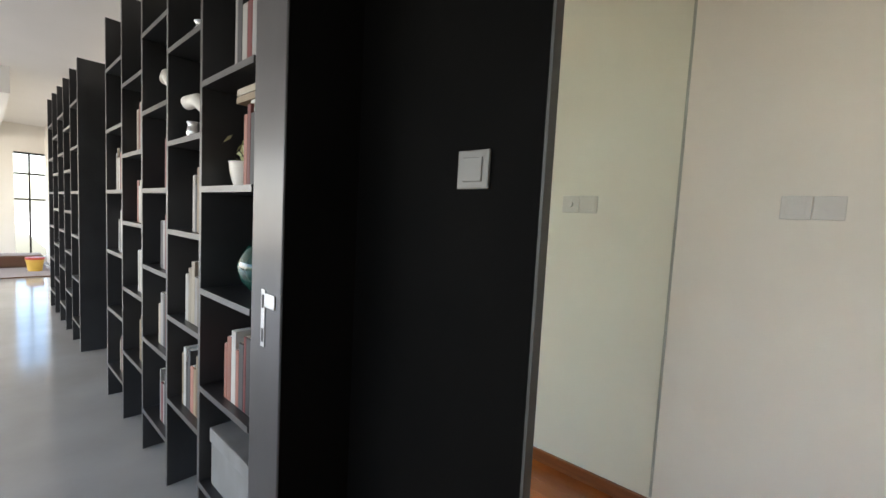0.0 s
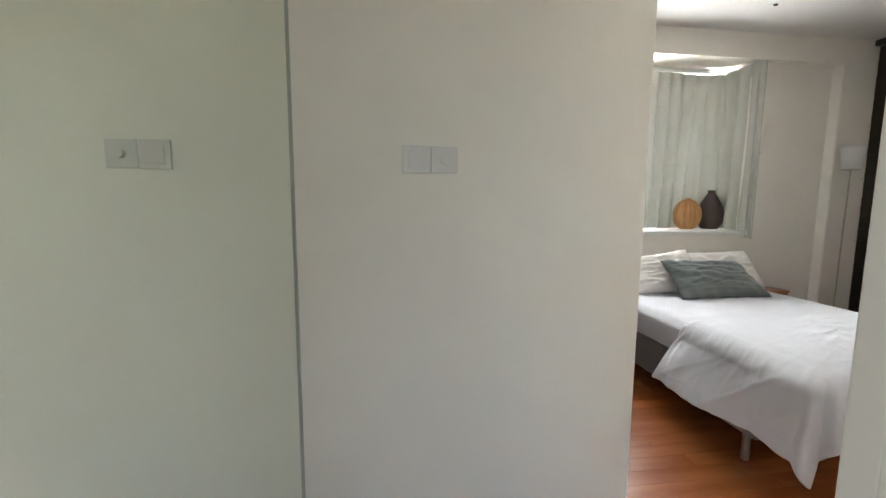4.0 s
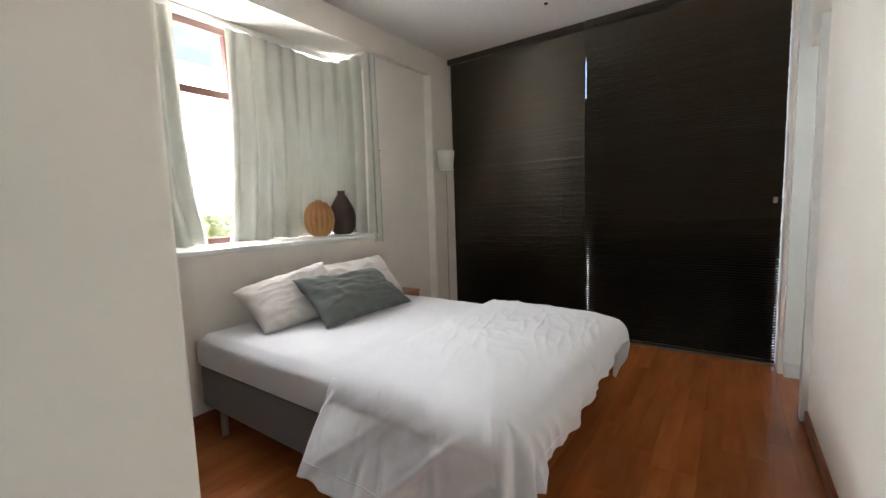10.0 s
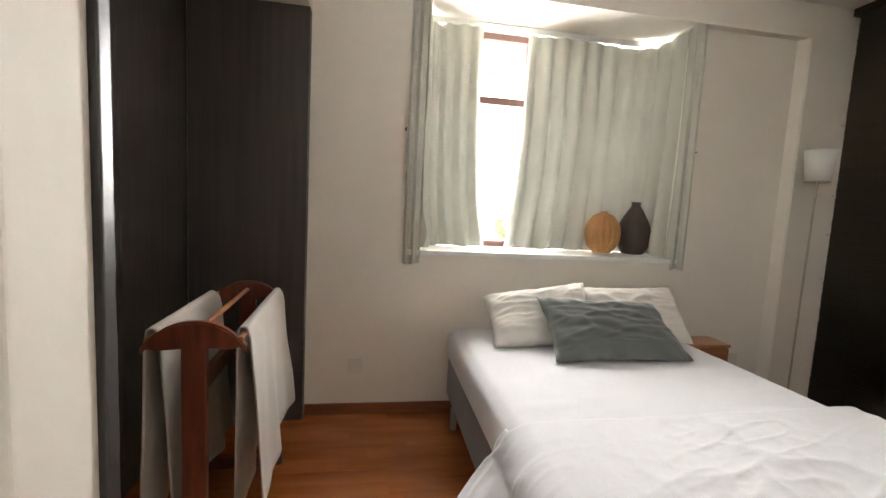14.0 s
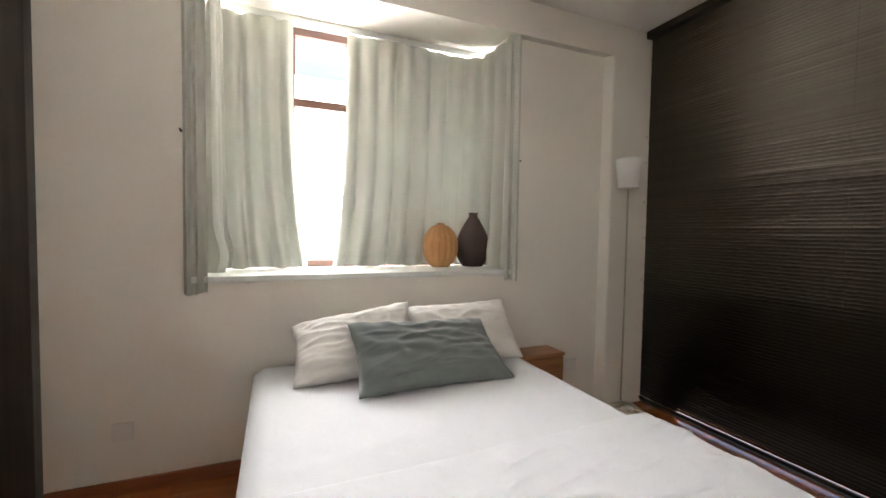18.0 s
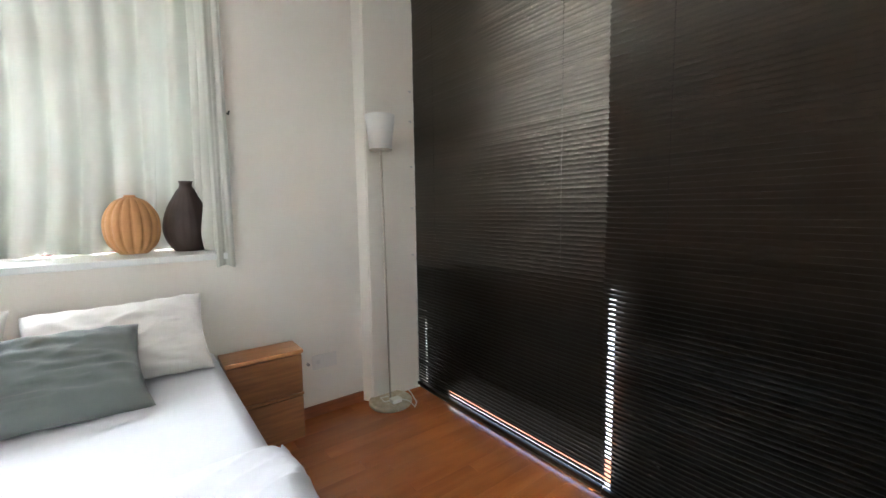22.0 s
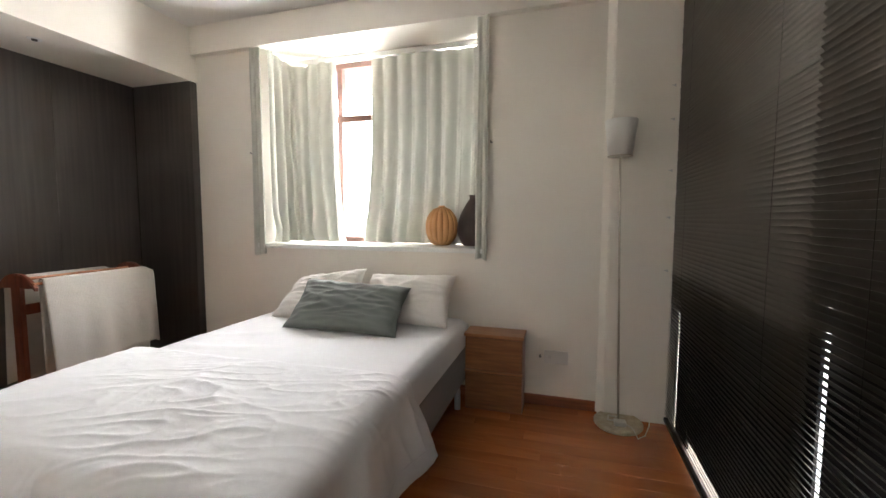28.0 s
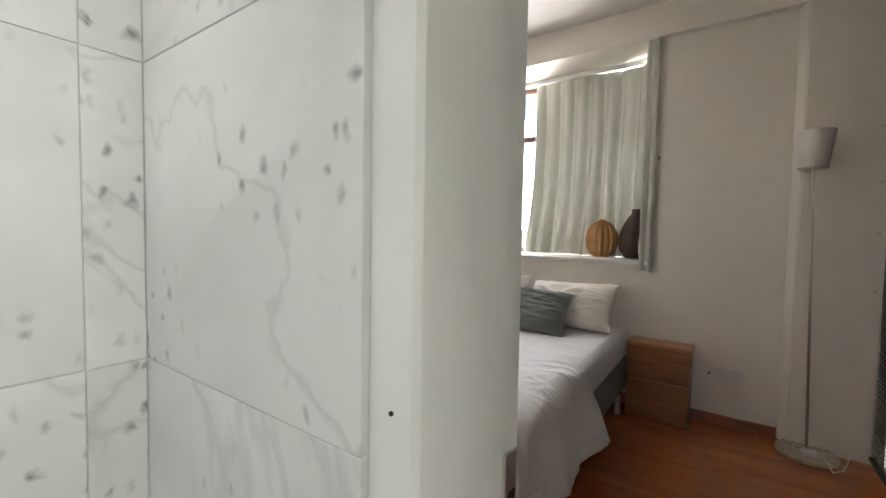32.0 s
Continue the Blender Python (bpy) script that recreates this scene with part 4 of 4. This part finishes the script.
def arch(y):
    """A rounded crosspiece with drooping ends."""
    bm = bmesh.new()
    up, dn = [], []
    for k in range(17):
        u = k / 16 * 2 - 1
        top = 0.872 - 0.075 * abs(u) ** 2.4
        bot = 0.795 - 0.012 * abs(u) + (0.02 * abs(u) ** 6)
        up.append((u * 0.142, top))
        dn.append((u * 0.142, min(bot, top - 0.02)))
    ring = up + list(reversed(dn))
    a = [bm.verts.new((x, y - 0.014, z)) for x, z in ring]
    b = [bm.verts.new((x, y + 0.014, z)) for x, z in ring]
    k = len(ring)
    for i in range(k):
        bm.faces.new((a[i], b[i], b[(i + 1) % k], a[(i + 1) % k]))
    bm.faces.new(a)
    bm.faces.new(list(reversed(b)))
    bmesh.ops.recalc_face_normals(bm, faces=bm.faces)
    bmesh.ops.bevel(bm, geom=[e for e in bm.edges if abs(e.verts[0].co.y - e.verts[1].co.y) < 1e-6], offset=0.005, segments=2, affect="EDGES")
    return bm


for y in (-0.335, 0.335):
    part("crosspiece", arch(y), REDWOOD, rack)
    part("post", block(-0.034, 0.034, y - 0.013, y + 0.013, 0.03, 0.81, 0.004), REDWOOD, rack)
    part("foot", block(-0.16, 0.16, y - 0.018, y + 0.018, 0.0, 0.045, 0.008), REDWOOD, rack)
part("rail", rod((0.0, -0.34, 0.835), (0.0, 0.34, 0.835), 0.009), DOWEL, rack)
part("rail", rod((0.125, -0.34, 0.815), (0.125, 0.34, 0.815), 0.009), DOWEL, rack)
part("rail", rod((-0.125, -0.34, 0.815), (-0.125, 0.34, 0.815), 0.009), DOWEL, rack)
part("stretcher", block(-0.012, 0.012, -0.33, 0.33, 0.63, 0.69, 0.004), REDWOOD, rack)


def towel(name, label, xr, zr, y0, y1, front, back, seed, slope):
    """A towel folded over a rail: two hanging leaves joined over the top."""
    rows, r = [], 0.014
    line = [(-r - 0.004, zr - back * k / 16) for k in range(16, 0, -1)]
    line += [(-(r) * math.cos(math.pi * k / 8), zr + r * math.sin(math.pi * k / 8)) for k in range(9)]
    line += [(r + 0.004, zr - front * k / 22) for k in range(1, 23)]
    for x, z in line:
        row = []
        d = max(0, zr - z)
        for i in range(61):
            u = i / 60
            y = y0 + (y1 - y0) * u
            f = math.sin(u * 15 + seed) * 0.55 + math.sin(u * 27 + seed * 2) * 0.25 + noise.noise(Vector((u * 4, d * 2, seed)))
            out = 0.02 * step(0.02, 0.5, d) * f * (1 if x > 0 else 0.6)
            sway = 0.05 * d * (0.5 - u) * math.sin(seed)
            hem = (0.02 * math.sin(u * 5 + seed) - slope * (u - 0.5)) * step(0.1, 0.6, d)
            z_round = 0.03 * step(0.86, 1.0, u) ** 2
            row.append((xr + x + out + (0.08 * d if x > 0 else -0.02 * d), y + sway, z - hem - z_round))
        rows.append(row)
    ob = tagged(part(name, sheet(rows), TOWEL, None, label, True), category="towel")
    ob.location, ob.rotation_euler, ob.scale = rack.location, rack.rotation_euler, rack.scale
    mo = ob.modifiers.new("thick", "SOLIDIFY")
    mo.thickness, mo.offset = 0.005, 0.0
    return ob


towel("towel", "cream waffle-weave towel hung over the wooden rack", 0.125, 0.828, -0.30, 0.40, 0.56, 0.64, 1.3, 0.12)
towel("towel", "folded cream towel draped over the back rail of the rack", -0.125, 0.83, -0.31, 0.31, 0.60, 0.62, 4.1, 0.03)

# ---- switches, sockets, lights ----


def wall_plate(name, label, category, place, w, h, facing, rocker=True, knob=False, group="", m=PLASTIC):
    """A moulded plate of size w x h on a wall that faces -y or +x."""
    t = thing(name, label, category, place, group)
    if facing == "+x":
        t.rotation_euler = (0, 0, radians(90))
    part("plate", block(-w / 2, w / 2, -0.009, 0.0, -h / 2, h / 2, 0.003), m, t)
    if rocker:
        part("rocker", block(-w * 0.31, w * 0.31, -0.0125, -0.009, -h * 0.31, h * 0.31, 0.002), m, t)
    if knob:
        part("knob", rod((0, -0.009, 0), (0, -0.026, 0), w * 0.16, 24), PLASTIC, t)
    return t


wall_plate("light_switch", "square off-white rocker switch on the black wall", "switch", (-0.51, -0.078, 1.412), 0.092, 0.092, "-y", m=PLATEB)
wall_plate("light_switch", "off-white rocker switch on the white partition", "switch", (0.06, 1.142, 1.401), 0.09, 0.088, "-y", group="switch pair")
wall_plate("dimmer_switch", "off-white dimmer with a round knob on the white partition", "switch", (0.151, 1.142, 1.401), 0.088, 0.086, "-y", False, True, group="switch pair")
wall_plate("wall_socket", "flush white blank socket plate low on the wall", "socket", (1.145, YN, 0.295), 0.086, 0.086, "-y", False, m=SOCKETM)
s2 = wall_plate("wall_socket", "wide white socket plate beside the bedside cabinet", "socket", (3.70, YN, 0.325), 0.15, 0.086, "-y", False, m=SOCKETM)
part("socket_hole", rod((-0.04, -0.0096, 0), (-0.04, -0.008, 0), 0.012, 16), PLASTIC, s2)
pl = thing("aerial_outlet", "tiny grey cable outlet beside the bedside cabinet", "socket", (3.60, YN, 0.325))
part("outlet", rod((0, 0, 0), (0, -0.02, 0), 0.008, 14), PLATEB, pl)
for x, y, z, nm in ((2.79, 2.59, H, "spot"), (3.78, 1.80, H, "spot"), (0.615, 2.18, 2.295, "spot")):
    sp_ = thing("ceiling_spot", "small recessed ceiling spot with a dark centre", "ceiling light", (x, y, z), "recessed spots")
    part("ring", spun([(0.012, -0.003), (0.034, -0.004), (0.036, 0.0)], 28), TRIMW, sp_)
    part("lens", spun([(0.0, -0.012), (0.013, -0.011), (0.016, -0.004)], 20), IRON, sp_)
lk = thing("strike_plate", "steel strike plate with a folded lip on the jamb", "strike plate", (-1.07, -0.321, 0.975))
part("plate", block(-0.011, 0.011, -0.003, 0.0, -0.085, 0.085, 0.001), STEEL, lk)
part("lip", block(0.011, 0.07, -0.004, 0.0, 0.035, 0.075, 0.001), STEEL, lk)
for z in (0.05, -0.05):
    part("slot", block(-0.005, 0.006, -0.0042, -0.002, z - 0.02, z + 0.02), IRON, lk)

# ---- book shelves ----
DIV = [-1.155, -1.60, -2.01, -2.43, -2.87, -3.31]
ODD = [2.12, 1.745, 1.365, 0.983, 0.606, 0.22]
EVEN = [1.953, 1.564, 1.185, 0.803, 0.42]
YB = -0.321


def bookcase(place, divs, label, depth=0.30):
    c = thing("bookcase", label, "bookcase", place)
    px, py = place[0], place[1]
    for x in divs[1:]:
        d = part("upright", block(x - 0.011 - px, x + 0.011 - px, YB + 0.003 - py, YB + depth - py, 0, 2.44), SHELF, c)
        part("edge_band", block(x - 0.011 - px, x + 0.011 - px, YB - py, YB + 0.003 - py, 0, 2.44), EDGE, d)
    for k, (b, a) in enumerate(zip(divs, divs[1:])):
        for z in ODD if k % 2 == 0 else EVEN:
            s = part("shelf", block(a + 0.011 - px, b - 0.011 - px, YB + 0.003 - py, YB + depth - 0.01 - py, z - 0.022, z), SHELF, c)
            part("edge_band", block(a + 0.011 - px, b - 0.011 - px, YB - py, YB + 0.003 - py, z - 0.022, z), EDGE, s)
    part("back", block(divs[-1] - px, divs[0] - px, YB + depth - 0.006 - py, YB + depth - py, 0, 2.44), BLACKP, c)
    return c


bookcase((-2.23, -0.17, 0), DIV, "tall charcoal bookcase with staggered shelves")
DIV2 = [-4.45, -4.88, -5.32, -5.76, -6.2, -6.65]
bookcase((-5.5, -0.17, 0), DIV2, "tall charcoal bookcase further along the wall")
structure("wall_case_end", block(-4.47, -4.43, YB, 0.02, 0, 2.44), SHELF, "charcoal end panel of the far bookcase")
structure("wall_case_plinth", block(-4.43, -3.32, -0.05, 0.02, 0, 2.44), BLACKP, "dark panel between the bookcases")

BOOKS = {}


def book(x, z, w, h, d, m, lean=0.0):
    key = (round(w, 3), round(h, 2), m.name)
    if key not in BOOKS:
        t = thing("book", "upright book with a worn cloth spine on the shelf", "book", (0, 0, 0), "books on the shelves")
        part("cover", block(-w / 2, w / 2, 0, d, 0, h, min(0.003, w / 5)), m, t)
        part("pages", block(-w / 2 + 0.003, w / 2 - 0.003, 0.006, d - 0.004, h - 0.003, h + 0.0008), PAPER, t)
        BOOKS[key] = t
        t.matrix_basis = pose(x, YB + 0.03, z, 0, lean, 0)
        return t
    return copy_thing(BOOKS[key], pose(x, YB + 0.03, z, 0, lean, 0))


def shelf_row(bay, z, spans, seed):
    """Books from the right end of a bay towards its left; spans: width filled."""
    rng = random.Random(seed)
    x1, x0 = DIV[bay] - 0.014, DIV[bay + 1] + 0.014
    x = x1
    end = x1 - spans
    while x > max(end, x0 + 0.03):
        w = rng.choice((0.018, 0.024, 0.03, 0.036))
        x -= w / 2 + 0.001
        book(x, z, w, rng.choice((0.20, 0.23, 0.26)), 0.17, rng.choice(COVERS), 0)
        x -= w / 2


for bay, z, wd, sd in (
    (0, 1.745, 0.20, 1), (0, 1.365, 0.12, 2), (0, 0.606, 0.26, 3),
    (1, 1.185, 0.16, 4), (1, 0.803, 0.22, 5), (1, 0.42, 0.28, 6), (1, 1.564, 0.0, 7),
    (2, 0.983, 0.20, 8), (2, 0.606, 0.22, 9), (2, 1.365, 0.1, 10), (2, 0.22, 0.2, 11),
    (3, 1.564, 0.22, 12), (3, 1.185, 0.2, 13), (3, 0.803, 0.2, 14), (3, 0.42, 0.16, 15),
    (4, 1.365, 0.3, 16), (4, 0.983, 0.24, 17), (4, 0.22, 0.2, 18),
):
    if wd:
        shelf_row(bay, z, wd, sd)
for k, (zz, w, mm) in enumerate(((1.640, 0.20, 2), (1.664, 0.19, 1))):
    st = tagged(part("box", block(-w / 2, w / 2, -0.10, 0.10, 0, 0.022, 0.002), COVERS[mm], None, "flat tan box lying on upright books"), category="box")
    st.location = (-1.275, YB + 0.135, zz - 0.0)
for k in range(4):
    st = tagged(part("book", block(-0.055, 0.055, -0.08, 0.08, 0, 0.0125, 0.002), COVERS[6 if k % 2 else 1], None, "flat pale book in a small stack", ), category="book", group="stacked flat books")
    st.location = (-1.22, YB + 0.12, 1.588 + k * 0.013)
bowl = tagged(part("glass_bowl", spun(profile([(0.04, 0), (0.09, 0.05), (0.11, 0.11), (0.085, 0.17), (0.05, 0.20), (0.055, 0.215)]), 48), BOTTLE, None, "dark green glossy round glass bowl", True), category="bowl")
bowl.location = (-1.32, YB + 0.14, 0.983)
pot = thing("plant_pot", "small pale pot with a grey-green plant", "plant pot", (-1.43, YB + 0.10, 1.365))
part("pot", spun(profile([(0.045, 0), (0.058, 0.05), (0.062, 0.085), (0.066, 0.09)]), 36), CHINA, pot, smooth=True)
bm = bmesh.new()
rngp = random.Random(4)
for _ in range(40):
    a, r = rngp.uniform(0, 6.28), rngp.uniform(0.01, 0.07)
    p = Vector((r * math.cos(a), r * math.sin(a), rngp.uniform(0.09, 0.17)))
    q = Euler((rngp.uniform(-1, 1), rngp.uniform(-1, 1), a)).to_matrix()
    bm.faces.new([bm.verts.new(p + q @ Vector(c) * 0.022) for c in ((-1, 0, 0), (-0.3, -0.5, 0.1), (1, 0, 0.25), (-0.3, 0.5, 0.1))])
part("leaves", bm, LEAF, pot)


def porcelain(place, turn, seed, label):
    """A slender twisted porcelain ornament as a plain flowing shape."""
    bm = tube([(0, 0, 0.0), (0.01, 0, 0.05), (-0.01, -0.02, 0.09), (-0.05, -0.03, 0.12), (-0.10, -0.035, 0.115)], 0.022, 14)
    b2 = tube([(0, 0, 0.06), (0.04, -0.01, 0.11), (0.06, 0.0, 0.16), (0.03, 0.01, 0.19)], 0.02, 14)
    me = bpy.data.meshes.new("t")
    b2.to_mesh(me)
    b2.free()
    bm.from_mesh(me)
    bmesh.ops.create_cone(bm, cap_ends=True, segments=20, radius1=0.05, radius2=0.03, depth=0.02, matrix=Matrix.Translation((0, 0, 0.01)))
    ob = tagged(part("ornament", bm, CHINA, None, label, True), category="ornament")
    ob.matrix_basis = pose(*place, 0, 0, turn)
    ob.scale = (1.25, 1.25, 1.25)
    return ob


porcelain((-1.72, YB + 0.09, 1.564), 10, 2, "white porcelain ornament with a flowing outline")
porcelain((-2.13, YB + 0.07, 1.745), -15, 3, "white porcelain ornament reaching past the shelf")
glassb = tagged(part("jar", spun(profile([(0.02, 0), (0.03, 0.03), (0.025, 0.06), (0.03, 0.075)]), 24), STEEL, None, "small shiny metal jar on the shelf", True), category="jar")
glassb.location = (-1.86, YB + 0.06, 1.564)
glassc = tagged(part("jar", spun(profile([(0.02, 0), (0.032, 0.03), (0.022, 0.055), (0.03, 0.07)]), 24), STEEL, None, "small shiny metal jar on the top shelf", True), category="jar")
glassc.location = (-1.78, YB + 0.06, 1.953)
bc = thing("storage_box", "pale blue-grey storage box with a lid", "box", (-1.38, YB + 0.15, 0.22))
part("box_body", block(-0.17, 0.17, -0.12, 0.12, 0, 0.17, 0.004), COVERS[3], bc)
part("lid", block(-0.175, 0.175, -0.125, 0.125, 0.17, 0.225, 0.004), COVERS[3], bc, "blue-grey lid")

# play corner at the far end of the living room
tagged(part("floor_mat", block(-10.9, -9.2, -1.4, -0.06, 0.0, 0.02, 0.008), MATM, None, "dark brown soft mat on the grey floor"), category="mat")
pouf = tagged(part("floor_cushion", block(-10.95, -10.4, -1.2, -0.1, 0.02, 0.24, 0.05, 4), MATM, None, "dark brown floor cushion at the far wall", True), category="cushion")
bk = thing("toy_bucket", "yellow toy bucket with a red lid", "toy", (-9.9, -0.25, 0.02))
part("bucket", spun([(0.09, 0), (0.12, 0.2)], 28), TOYYEL, bk)
part("lid", spun([(0.125, 0.2), (0.125, 0.235), (0.10, 0.24)], 28), TOYRED, bk, "red lid")

# ---- repeated pieces of the floor and the tiled walls ----
rngf = random.Random(11)
floor_ob = bpy.data.objects["floor"]
plank_meshes = {}


def plank(x0, x1, y, w):
    ln = round(x1 - x0, 2)
    if ln not in plank_meshes:
        me = bpy.data.meshes.new("plank")
        a, b, e = ln / 2 - 0.0001, w / 2 - 0.0001, 0.0006
        vs = [(-a, -b, -0.012), (a, -b, -0.012), (a, b, -0.012), (-a, b, -0.012), (-a, -b, -e), (a, -b, -e), (a, b, -e), (-a, b, -e), (-a + e, -b + e, 0), (a - e, -b + e, 0), (a - e, b - e, 0), (-a + e, b - e, 0)]
        fs = [(0, 1, 5, 4), (1, 2, 6, 5), (2, 3, 7, 6), (3, 0, 4, 7), (4, 5, 9, 8), (5, 6, 10, 9), (6, 7, 11, 10), (7, 4, 8, 11), (8, 9, 10, 11)]
        me.from_pydata(vs, [], fs)
        me.materials.append(MERBAU)
        plank_meshes[ln] = me
    ob = new("plank", plank_meshes[ln])
    ob.parent = floor_ob
    ob.location = ((x0 + x1) / 2, y, 0)


W_P = 0.092
y = -1.5
while y < 3.1:
    yc = y + W_P / 2
    if yc < 0.0:
        a, b = -1.05, 0.62
    elif yc < 0.16:
        a, b = -0.34, 0.62
    elif yc < 1.28:
        a, b = -0.34, 4.35
    else:
        a, b = 0.24, 4.35
    x = a - rngf.choice((0.0, 0.2, 0.4, 0.6))
    while x < b:
        ln = rngf.choice((0.7, 0.8, 0.9, 1.0))
        p0, p1 = max(x, a), min(x + ln, b)
        if p1 - p0 > 0.06:
            plank(p0, p0 + round(p1 - p0, 2), yc, W_P)
        x += ln
    y += W_P

tile_meshes = {}


def tile(parent, centre, size, facing):
    key = (round(size[0], 3), round(size[1], 3), facing)
    if key not in tile_meshes:
        w, h = size[0] / 2 - 0.0004, size[1] / 2 - 0.0004
        bm = block(-w, w, -0.008, 0.0, -h, h, 0.0006, 1)
        if facing == "+x":
            bmesh.ops.rotate(bm, verts=bm.verts, cent=(0, 0, 0), matrix=Matrix.Rotation(radians(90), 3, "Z"))
        tile_meshes[key] = mesh_of("tile", bm, MARBLE)
    ob = new("tile", tile_meshes[key])
    ob.parent = parent
    ob.location = centre


wb, ww = bpy.data.objects["wall_bath_back"], bpy.data.objects["wall_bath_west"]
for k in range(10):
    z = 1.058 - 0.314 * 4 + 0.314 * k + 0.157
    tile(wb, (3.3225, 0.191, z), (0.329, 0.314), "-y")
    tile(ww, (3.15, 0.157, z), (0.052, 0.314), "+x")
    for j in range(4):
        tile(ww, (3.15, 0.131 - 0.3 - 0.6 * j, z), (0.6, 0.314), "+x")
